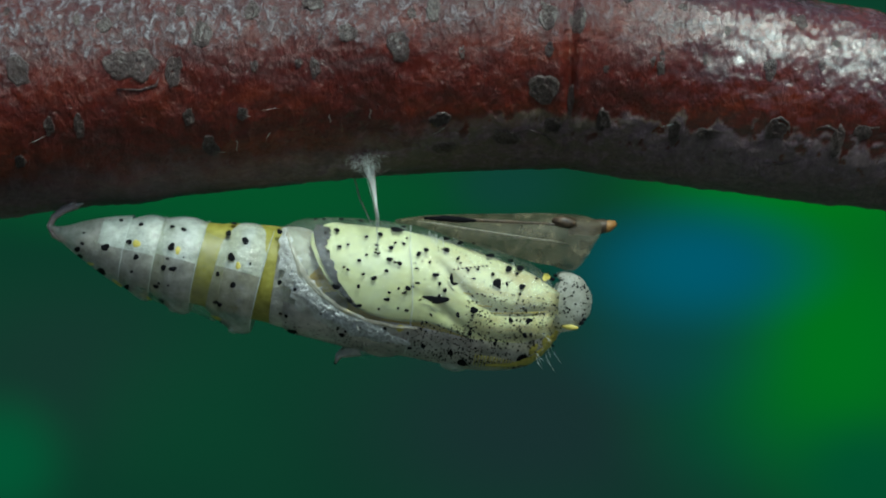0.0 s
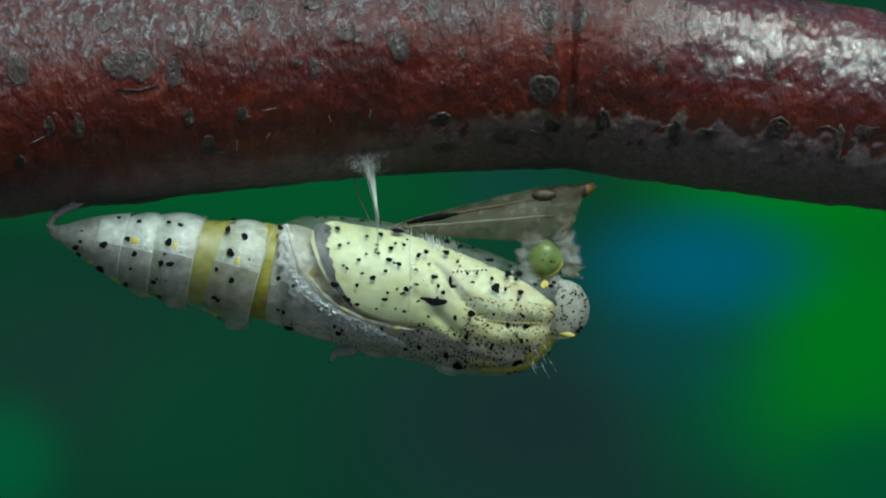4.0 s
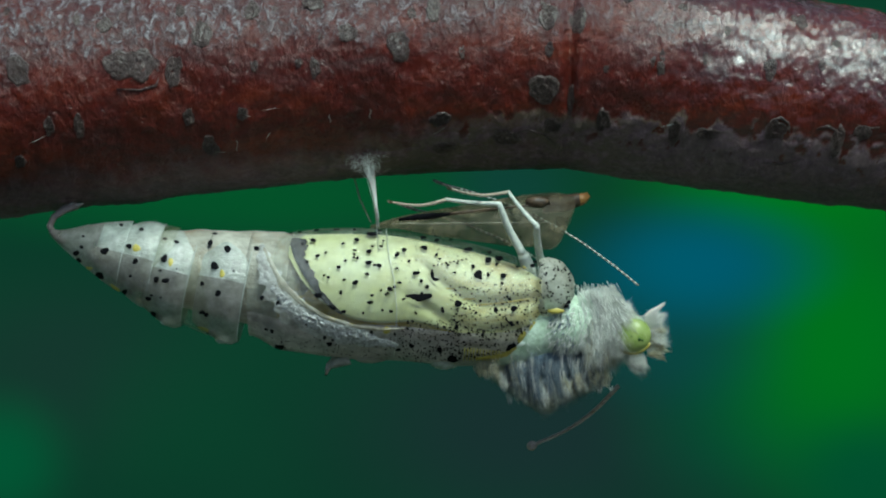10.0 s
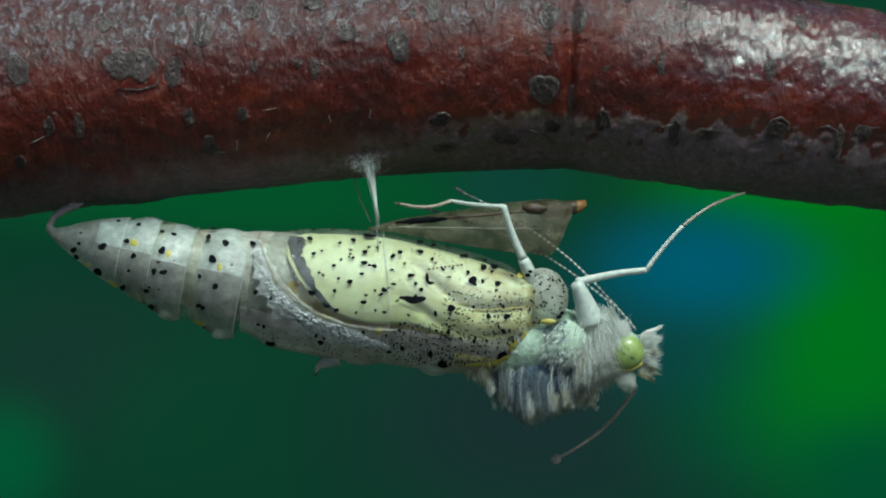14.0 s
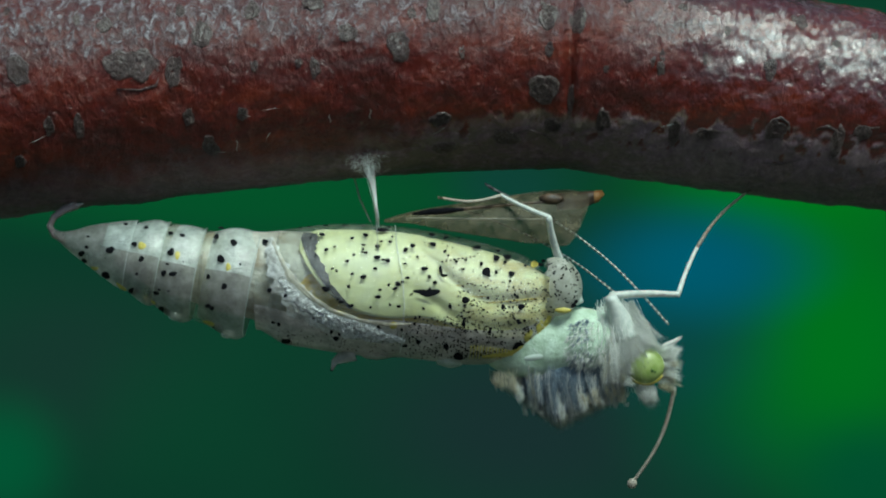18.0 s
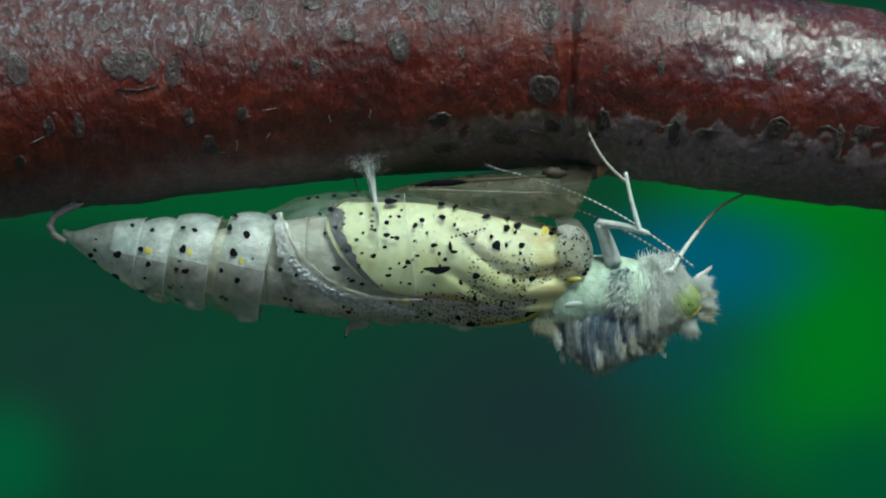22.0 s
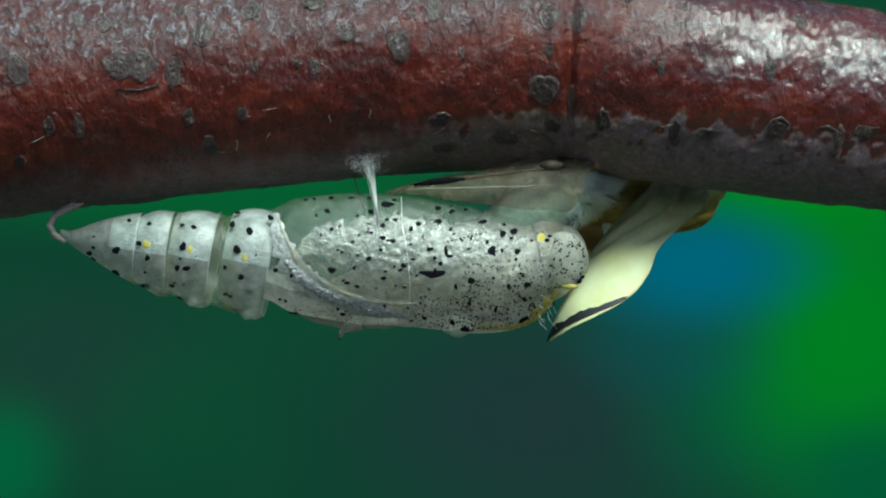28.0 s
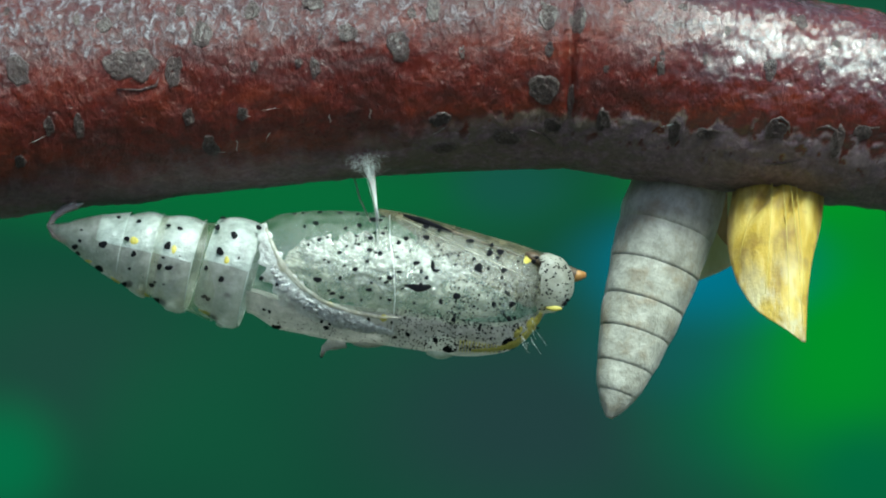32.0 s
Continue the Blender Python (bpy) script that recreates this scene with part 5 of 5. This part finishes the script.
    fore_rows = [(0, 775, 524, 6.4, 1), (0.5, 768, 527, 13.9, 0), (1, 751, 538, 17.7, 0), (1.5, 775, 528, 7.6, 1), (2, 775, 526, 7.0, 1), (3, 744, 548, 19.9, 0),
                 (3.5, 766, 536, 11.2, 0), (5.5, 772, 526, 5.9, 1), (6, 741, 532, 4.9, -2), (6.5, 723, 534, 4.1, -2), (7, 685, 527, -0.9, -2), (7.5, 666, 520, -3.0, -1),
                 (8, 705, 522, -1.8, -1), (8.5, 710, 520, -1.9, -1), (9, 728, 520, -0.3, -1), (10, 745, 525, 0.1, -2), (10.5, 745, 526, 0.9, -3), (11, 730, 535, 1.6, -4),
                 (12.5, 724, 528, 0.8, -3), (13, 723, 527, 1.7, -3), (14.5, 741, 536, 3.2, -5), (17, 753, 520, 2.8, -2), (18, 758, 521, 1.3, -4), (19, 781, 514, 0.1, -5),
                 (19.5, 785, 516, 0.8, -4), (20, 785, 515, 0.6, -3), (20.5, 778, 503, 0.4, 0), (21, 772, 483, 0.7, 4), (21.5, 779, 471, 0.0, 6), (22, 778, 458, -0.2, 9),
                 (23, 779, 448, -0.9, 9), (23.5, 783, 433, 2.0, 15), (24, 789, 433, 6.1, 20), (24.5, 775, 433, 4.1, 18), (25, 774, 454, 2.3, 10), (27.5, 769, 455, 4.2, 11),
                 (28, 770, 453, 4.1, 12), (29, 763, 426, 1.3, 17), (29.5, 751, 486, 5.1, 4), (30, 763, 468, 3.4, 5), (31, 762, 457, 4.3, 8), (32, 748, 512, 9.4, 1)]

    def settled(rows, key):
        """Holds the shell until the butterfly lets go of it, and drops it back afterwards."""
        rows = [r for r in rows if r[0] not in (5.5, 31, 32)] + [(5.45, *rows[0][1:])]
        rows = [(t, u, v + (13 if key == "fore" else 0), turn - 3, roll * 0.7) if t > 24.6 else (t, u, v, turn, roll) for t, u, v, turn, roll in rows]
        last = [r for r in rows if r[0] == 30][0]
        return sorted(rows) + [(31.45, *last[1:])]

    ends = {"tail": (189, 433, 1.5, 1), "ring": (305, 469, 3.3, 1), "waist": (397, 476, 5.1, 1), "fore": (744, 503, 3.5, 1)}
    lies = {"tail": 20, "ring": 18, "waist": 13, "fore": 5}
    shell = {}
    for key, thing, rows in (("tail", tail_cone, tail_rows), ("ring", abdomen_ring, ring_rows), ("waist", waist_ring, waist_rows), ("fore", fore_shell, fore_rows)):
        rows = settled(rows, key) + [(31.6, *ends[key]), (32, *ends[key])]
        shell[key] = np.array(rows, float)
        walk(thing, [(t, BASE @ stand(u, v, 0, turn, roll, lies[key])) for t, u, v, turn, roll in rows])

    def curve(rows, t):
        """Values of a table of rows at the time t."""
        a = np.array(rows, float)
        return [float(np.interp(t, a[:, 0], a[:, i])) for i in range(1, a.shape[1])]

    def shell_place(u, v, t):
        """Where a point of the front shell has gone at t."""
        pu, pv_, turn, _ = curve(shell["fore"], t)
        c, s = math.cos(radians(turn)), math.sin(radians(turn))
        x, y = u - 729, v - 518
        return pu + c * x - s * y, pv_ + s * x + c * y

    # belly plate: its hinge rides on the shell, its tip lifts towards the bark
    tip = [(0, 1088, 396), (0.5, 1050, 420), (1, 1012, 442), (1.5, 1072, 354), (2, 1078, 352), (2.5, 1070, 350), (3, 1005, 402), (3.5, 1020, 326), (5.4, 1070, 360), (5.6, 1050, 368), (6, 1050, 368), (7, 1000, 340),
           (7.5, 985, 340), (8, 1010, 350), (9, 1025, 348), (10, 1030, 348), (11, 1018, 360), (13, 1018, 358), (14.5, 1030, 362), (17, 1034, 350), (19, 1048, 333), (20, 1030, 322),
           (21, 1040, 306), (23, 1040, 302), (24, 1060, 298), (25, 1030, 294), (28, 1010, 290), (31.45, 1010, 290), (31.6, 1030, 486), (32, 1030, 486)]
    rows = []
    for t, tu, tv in tip:
        hu, hv = shell_place(650, 396, t)
        short = 378 - math.hypot(tu - hu, tv - hv)
        if short > 15 and t < 5:
            # the plate slips back under the rim while the front is bent down
            hu, hv = hu - short * (tu - hu) / (378 - short), hv - short * (tv - hv) / (378 - short)
        rows.append((t, BASE @ stand(hu, hv, 0, math.degrees(math.atan2(tv - hv, tu - hu)) + 7.7)))
    walk(belly_plate, rows)

    # butterfly: the thorax carries all else
    body = [(0, 700, 484, 0, 4), (1, 680, 480, 0, 8), (2, 700, 484, 0, 4), (3, 672, 480, 0, 10), (3.5, 690, 484, 0, 6), (5.45, 700, 484, 0, 4), (5.7, 985, 622, 0, 4), (6, 985, 622, 0, 4), (7, 925, 585, 0, -2),
            (7.5, 900, 562, 0, -2), (8, 940, 572, 0, 0), (9, 958, 590, 0, 0), (10, 990, 585, 0, -8), (10.5, 1012, 570, 0, -14), (11, 985, 598, 0, -2), (13, 968, 598, 0, 0), (14.5, 985, 615, 0, 0),
            (17, 1012, 612, 0, -6), (18, 1022, 610, 0, -6), (19, 1052, 598, 0, -8), (20, 1128, 588, 0, -12), (21, 1096, 565, 0, -6), (22, 1092, 520, 0, -4), (23, 1096, 500, 0, -2),
            (24, 1128, 446, 70, -18, 55), (24.5, 1133, 440, 80, -20, 60), (24.8, 985, 356, 72, -35, 82), (25.5, 985, 354, 72, -35, 82), (28.1, 975, 356, 72, -35, 82), (28.2, 985, 368, 72, -30, 82),
            (30.9, 985, 368, 72, -30, 82), (31.2, 1140, 290, 260, -50, 75), (31.45, 1140, 290, 260, -50, 75), (31.6, 1240, 285, 300, -60, 75), (32, 1240, 285, 300, -60, 75)]
    body = [r if len(r) == 6 else (*r, 0) for r in body]
    eye_way = [(0, 868, 536, 0, -20), (1, 850, 556, 0, -15), (1.2, 868, 540, 0, -15), (1.5, 984, 436, 50, -20), (2, 988, 432, 50, -20), (2.5, 986, 436, 50, -20), (3, 905, 515, 60, -10), (3.5, 960, 464, 50, -15), (5.45, 975, 445, 40, -20), (5.7, 1119, 578, 0, 2), (6, 1119, 578, 0, 2), (6.5, 1098, 585, 0, 0),
               (7, 1064, 548, 0, -4), (7.5, 1038, 564, 0, 0), (8, 1061, 582, 0, 0), (8.5, 1067, 582, 0, 0), (9, 1075, 598, 0, 0), (9.5, 1093, 609, 0, 0), (10, 1119, 594, 0, -6), (10.5, 1142, 527, 0, -14),
               (11, 1135, 579, 0, -4), (12, 1118, 577, 0, -4), (13, 1100, 583, 0, -4), (13.5, 1099, 606, 0, 2), (14.5, 1115, 643, 0, 4), (16.5, 1144, 629, 0, 0), (17, 1142, 639, 0, 0), (18, 1142, 648, 0, 0),
               (18.5, 1146, 652, 0, 0), (19, 1190, 625, 0, -4), (19.5, 1224, 586, 0, -10), (20, 1254, 528, 0, -18), (20.5, 1238, 558, 0, -14), (21, 1212, 582, 0, -10), (21.5, 1211, 557, 0, -10),
               (22, 1206, 533, 0, -10), (23, 1208, 514, 0, -12), (23.5, 1235, 487, 0, -20), (24, 1275, 285, 330, -40), (24.5, 1275, 280, 330, -45), (24.8, 1180, 240, 330, -60), (28.1, 1160, 230, 330, -60),
               (28.2, 1100, 240, 330, -60), (30.9, 1100, 240, 330, -60), (31.2, 1200, 200, 330, -60), (32, 1300, 200, 330, -60)]
    steps = [i * 0.5 for i in range(65)] + [5.4, 5.45, 5.6, 5.7, 24.7, 24.8, 28.1, 28.2, 28.3, 30.9, 31.1, 31.2, 31.45, 31.6]
    steps = sorted(set(steps))
    base = {t: stand(*curve(body, t)) for t in steps}
    walk(butterfly, [(t, base[t]) for t in steps])

    def ride(thing, where):
        """Keys a part of the butterfly by its place in the world."""
        walk(thing, [(t, base[t].inverted() @ where(t)) for t in steps])

    ride(head, lambda t: stand(*curve(eye_way, t)))

    # wings slide along inside the sheath, slip out, and hang down to stretch
    slide = [(0, 0), (9, 0), (17, 2), (18, 4), (19, 14), (20, 28), (22, 34), (23, 36), (23.5, 48), (24, 66), (24.5, 120)]
    near_fore = [(24.8, 1122, 494, 160, -62, -30, 36), (25.5, 1126, 494, 160, -62, -30, 36), (28.1, 1140, 488, 160, -62, -30, 36), (28.2, 1186, 400, 200, -86, 0, 0), (29, 1181, 420, 200, -86, 0, 0), (29.3, 1191, 470, 200, -86, 0, 0),
                 (30.9, 1191, 460, 200, -86, 0, 0), (31.2, 1220, 340, 260, -86, 0, 0), (31.45, 1220, 340, 260, -86, 0, 0), (31.6, 1385, 270, 340, -88, 0, 20), (32, 1385, 270, 340, -88, 0, 20)]
    near_hind = [(24.8, 1112, 350, 330, -9, 0, 44), (25.5, 1112, 348, 330, -9, 0, 44), (28.1, 1118, 346, 330, -10, 0, 44), (28.2, 1158, 481, 75, -84, 0, 0), (28.7, 1160, 497, 75, -84, 0, 0), (29, 1156, 492, 75, -84, 0, 0),
                 (29.3, 1165, 560, 75, -84, 0, 0), (29.6, 1168, 546, 75, -84, 0, 0), (30, 1165, 552, 75, -84, 0, 0), (30.5, 1165, 522, 75, -84, 0, 0), (30.9, 1165, 535, 75, -84, 0, 0),
                 (31.2, 1222, 412, 160, -84, 0, 0), (31.45, 1222, 412, 160, -84, 0, 0), (31.6, 1370, 414, 30, -88, 0, 30), (32, 1370, 414, 30, -88, 0, 30)]
    far_fore = [(24.8, 1060, 335, 300, -10, 0, -10), (28.1, 1075, 335, 300, -10, 0, -10), (28.2, 1180, 440, 330, -80, 0, 0), (30.9, 1180, 440, 330, -80, 0, 0), (31.2, 1250, 330, 360, -80, 0, 0), (32, 1340, 300, 380, -80, 0, 0)]
    far_hind = [(24.8, 1000, 420, 260, -20, 0, 0), (28.1, 1000, 420, 260, -20, 0, 0), (28.2, 1000, 345, 130, -80, 0, 0), (29, 1000, 335, 130, -80, 0, 0), (29.3, 1005, 400, 130, -80, 0, 0), (30.9, 1005, 390, 130, -80, 0, 0),
                (31.2, 1180, 330, 330, -84, 0, 0), (31.45, 1180, 330, 330, -84, 0, 0), (31.6, 1340, 240, 370, -84, 0, 0), (32, 1340, 240, 370, -84, 0, 0)]

    def wing_pose(after, side):
        def where(t):
            if t < 24.6:
                u, v, turn, roll = curve(shell["fore"], t)
                s = curve(slide, t)[0]
                return stand(u + s, v + 0.12 * s, 0.1 * s * side, turn, roll, 5)
            u, v, d, turn, roll, yaw = curve(after, t)
            return stand(u, v, d, turn, roll, 0, yaw)
        return where

    for thing, after, side in ((wings["near"][0], near_fore, 1), (wings["near"][1], near_hind, 1), (wings["far"][0], far_fore, -1), (wings["far"][1], far_hind, -1)):
        ride(thing, wing_pose(after, side))

    # abdomen: front joint and tail tip
    belly = [(0, 568, 500, 0, 134, 430), (1, 555, 482, 0, 122, 410), (2, 568, 500, 0, 134, 430), (3, 545, 460, 0, 122, 400), (3.5, 560, 495, 0, 130, 424), (5.45, 568, 500, 0, 134, 430), (5.7, 572, 512, 0, 146, 440), (7.5, 560, 532, 0, 150, 468),
             (9, 590, 512, 0, 160, 450), (13, 596, 514, 0, 166, 450), (17, 625, 512, 0, 190, 452), (20, 670, 505, 0, 235, 465), (22, 700, 470, 0, 265, 462), (23, 720, 455, 0, 285, 456), (24, 780, 430, 0, 345, 440),
             (24.5, 810, 430, 0, 380, 450), (24.8, 945, 446, 60, 560, 536), (28.1, 955, 452, 60, 560, 548), (29, 955, 428, 60, 560, 524), (29.5, 950, 482, 60, 555, 578), (30, 955, 466, 60, 560, 562), (30.9, 955, 456, 60, 560, 552), (31.2, 1105, 345, 120, 818, 604), (31.45, 1105, 345, 120, 818, 604),
             (31.6, 1200, 338, 125, 1064, 758), (32, 1200, 338, 125, 1062, 762)]

    def belly_pose(t):
        fu, fv, d, tu, tv = curve(belly, t)
        return stand(fu, fv, d, math.degrees(math.atan2(fv - tv, fu - tu)), 0, 0, curve([(31.4, 0), (31.6, 14)], t)[0])

    ride(abdomen, belly_pose)
    for ring, shift in sliding_rings:
        out, home = Matrix.Translation((shift * UNIT, 0, 0)), Matrix.Identity(4)
        walk(ring, [(0, out), (5.45, out), (6.2, home), (32, home)])

    def span(p, q, length):
        """Pose of a limb from its joint p towards q; what the sheet does not show of its length goes back or forth."""
        a, b = spot_at(*p), spot_at(*q)
        way = (b - a).normalized()
        up = Vector((0, -1, 0))
        side = up.cross(way).normalized()
        up = way.cross(side)
        m = Matrix((way, -up, side)).transposed()
        if m.determinant() < 0:
            m = Matrix((way, -up, -side)).transposed()
        return Matrix.Translation(a) @ m.to_4x4()

    # near leg: hip, knee, ankle and claw, with their depths
    near_way = [(0, 890, 540, 0, 800, 510, 10, 720, 500, 10, 600, 500, 10), (5.45, 890, 540, 0, 800, 510, 10, 720, 500, 10, 600, 500, 10), (5.7, 965, 500, -50, 968, 410, -40, 920, 352, -20, 800, 350, -10),
                (9, 945, 450, -40, 938, 392, -40, 885, 336, -20, 780, 338, -10), (10, 960, 470, -40, 950, 400, -40, 900, 340, -20, 800, 335, -10), (10.5, 1005, 475, -60, 1082, 435, -60, 1045, 360, -40, 930, 318, -10),
                (10.9, 1000, 482, -60, 1125, 455, -50, 1195, 392, -30, 1322, 340, 20), (13, 1000, 482, -60, 1130, 455, -50, 1192, 394, -30, 1322, 340, 20), (14.5, 1030, 510, -60, 1150, 490, -50, 1215, 405, -30, 1322, 340, 20),
                (17, 1070, 525, -60, 1190, 522, -50, 1228, 440, -30, 1322, 340, 20), (19, 1090, 524, -60, 1210, 522, -50, 1240, 435, -30, 1322, 340, 20), (19.5, 1110, 550, 55, 1220, 525, -50, 1240, 440, -30, 1322, 340, 20),
                (20, 1110, 560, 55, 1222, 526, -50, 1248, 430, -30, 1322, 340, 20), (21, 1090, 560, 55, 1190, 500, -50, 1225, 430, -30, 1322, 340, 20), (22, 1090, 510, 55, 1188, 480, -50, 1236, 408, -30, 1322, 340, 20),
                (23, 1090, 495, 55, 1185, 476, -50, 1236, 404, -30, 1322, 340, 20), (24, 1100, 395, 70, 1222, 430, -40, 1248, 372, -30, 1322, 340, 20), (24.5, 1112, 385, 70, 1235, 400, -20, 1262, 352, -10, 1322, 340, 20),
                (24.8, 1120, 320, 240, 1200, 250, 300, 1260, 200, 300, 1350, 200, 280), (28.1, 1120, 320, 240, 1200, 250, 300, 1260, 200, 300, 1350, 200, 280), (28.9, 1300, 250, 260, 1400, 230, 290, 1470, 270, 290, 1500, 320, 290),
                (29.2, 1380, 230, 290, 1450, 290, 290, 1500, 362, 290, 1556, 465, 290), (30.9, 1380, 230, 290, 1450, 290, 290, 1495, 352, 290, 1552, 452, 290), (31.2, 1380, 200, 300, 1420, 220, 300, 1470, 220, 300, 1550, 240, 300),
                (32, 1380, 200, 300, 1420, 220, 300, 1470, 220, 300, 1550, 240, 300)]
    mid_way = [(0, 870, 540, 0, 780, 510, 10, 700, 500, 10, 600, 500, 10), (5.45, 870, 540, 0, 780, 510, 10, 700, 500, 10, 600, 500, 10), (5.7, 922, 480, -30, 893, 376, -30, 790, 366, -10, 690, 372, 0),
               (9, 905, 446, -40, 872, 360, -30, 780, 356, -10, 690, 362, 0), (10.5, 935, 452, -40, 890, 362, -30, 795, 352, -10, 700, 356, 0), (13, 908, 455, -40, 872, 360, -30, 775, 358, -10, 690, 364, 0),
               (17, 980, 470, -40, 952, 385, -30, 870, 350, -10, 770, 352, 0), (19, 1004, 460, -40, 990, 384, -30, 905, 342, -10, 800, 350, 0), (20, 1028, 462, -40, 990, 372, -30, 905, 328, -10, 800, 338, 0),
               (20.5, 1060, 440, -60, 1050, 345, -60, 960, 300, -60, 880, 285, -80), (21, 1062, 428, -60, 1133, 410, -110, 1112, 325, -110, 1030, 222, -100), (22, 1060, 395, -60, 1133, 410, -110, 1112, 325, -110, 1030, 220, -100),
               (23, 1060, 390, -60, 1132, 410, -110, 1112, 330, -110, 1028, 216, -100), (24, 1070, 390, -50, 1140, 370, -110, 1076, 324, -110, 1004, 228, -100), (24.5, 1060, 380, -40, 1140, 370, -110, 1076, 324, -110, 1004, 228, -100),
               (24.8, 1060, 350, 240, 1000, 280, 270, 960, 210, 280, 900, 180, 270), (28.1, 1060, 350, 240, 1000, 280, 270, 960, 210, 280, 900, 180, 270), (31, 1060, 350, 240, 1000, 280, 270, 960, 210, 280, 900, 180, 270), (31.2, 1060, 200, 300, 1000, 160, 300, 960, 130, 300, 900, 130, 290), (32, 1060, 200, 300, 1000, 160, 300, 960, 130, 300, 900, 130, 290)]
    def joints(way, lengths, t):
        """Hip, knee, ankle and claw at t; a limb that seems too short leans back."""
        q = curve(way, t)
        p = [list(q[3 * i:3 * i + 3]) for i in range(4)]
        lean = [math.sqrt(max(0.0, length ** 2 - math.hypot(b[0] - a[0], b[1] - a[1]) ** 2)) for a, b, length in zip(p, p[1:], lengths)]
        if way is near_way or t < 20.4:
            early = way is mid_way or t < 10.4
            p[1][2] -= 60 if early else 0
            p[0][2] = p[1][2] + lean[0]
            p[2][2] = p[1][2] + lean[1]
            p[3][2] = p[2][2] + (-lean[2] if early else lean[2])
        return p

    for pieces, way, lengths in ((near_leg, near_way, NEAR_LEG), (mid_leg, mid_way, MID_LEG)):
        for i, (ob, length) in enumerate(zip(pieces[1:], lengths)):
            def where(t, i=i, way=way, lengths=lengths):
                p = joints(way, lengths, t)
                return span(p[i], p[i + 1], lengths[i])
            ride(ob, where)
        ride(pieces[0], lambda t, way=way: span(curve(way, t)[:3], [sum(x) for x in zip(curve(way, t)[:3], (26, 74, 24))], 80))

    # antennae and tongue: root and tip
    upper = [(0, 935, 510, 10, 560, 490, 10), (5.45, 935, 510, 10, 560, 490, 10), (5.7, 1135, 545, -40, 770, 350, 20), (9, 1090, 556, -40, 745, 330, 10), (10.5, 1150, 480, -40, 810, 330, 10), (13, 1118, 552, -40, 770, 330, 10),
             (14.5, 1130, 600, -40, 820, 330, 10), (17, 1162, 590, -40, 845, 340, 10), (19, 1205, 560, -40, 885, 320, 10), (20, 1240, 440, -40, 872, 296, -20), (21, 1225, 500, -40, 870, 290, -20), (23, 1232, 446, -40, 862, 300, -30),
             (24, 1250, 370, -20, 890, 296, -60), (24.5, 1250, 370, 0, 890, 296, -60), (24.8, 1200, 230, 330, 1500, 200, 340), (32, 1300, 200, 340, 1560, 150, 360)]
    lower = [(0, 935, 515, 30, 560, 490, 20), (5.45, 935, 515, 30, 560, 490, 20), (5.7, 1110, 530, 40, 760, 370, 60), (9, 1060, 545, 40, 720, 370, 60), (13, 1090, 540, 40, 740, 370, 60), (17, 1130, 590, 40, 800, 370, 60), (19, 1170, 560, 40, 830, 370, 60),
             (20, 1200, 480, 40, 850, 345, 60), (21, 1215, 500, 40, 880, 330, 60), (23, 1215, 450, 40, 850, 345, 60), (24, 1240, 370, 60, 880, 345, 60), (24.8, 1200, 230, 330, 1500, 180, 360), (32, 1300, 200, 340, 1560, 150, 380)]
    tongue = [(0, 900, 540, 0, 720, 550, 0), (5.45, 900, 540, 0, 720, 550, 0), (5.7, 1130, 630, 30, 1000, 670, 60), (7, 1060, 610, 30, 940, 700, 60), (9, 1090, 680, 30, 955, 775, 60), (13, 1110, 690, 30, 985, 772, 60), (17, 1165, 690, 30, 1080, 850, 60),
              (19, 1222, 680, 30, 1160, 855, 60), (20, 1290, 580, 30, 1240, 800, 60), (20.6, 1270, 600, 30, 1260, 790, 60), (21.2, 1240, 610, 30, 1120, 580, 60), (23, 1230, 540, 30, 1050, 560, 60), (24, 1280, 430, 40, 1100, 470, 60), (24.8, 1220, 240, 330, 1350, 220, 340), (32, 1300, 220, 340, 1450, 200, 360)]
    for ob, way in ((antennae[0], upper), (antennae[1], lower), (proboscis, tongue)):
        ride(ob, lambda t, way=way: span(curve(way, t)[:3], curve(way, t)[3:], 0))


motions()
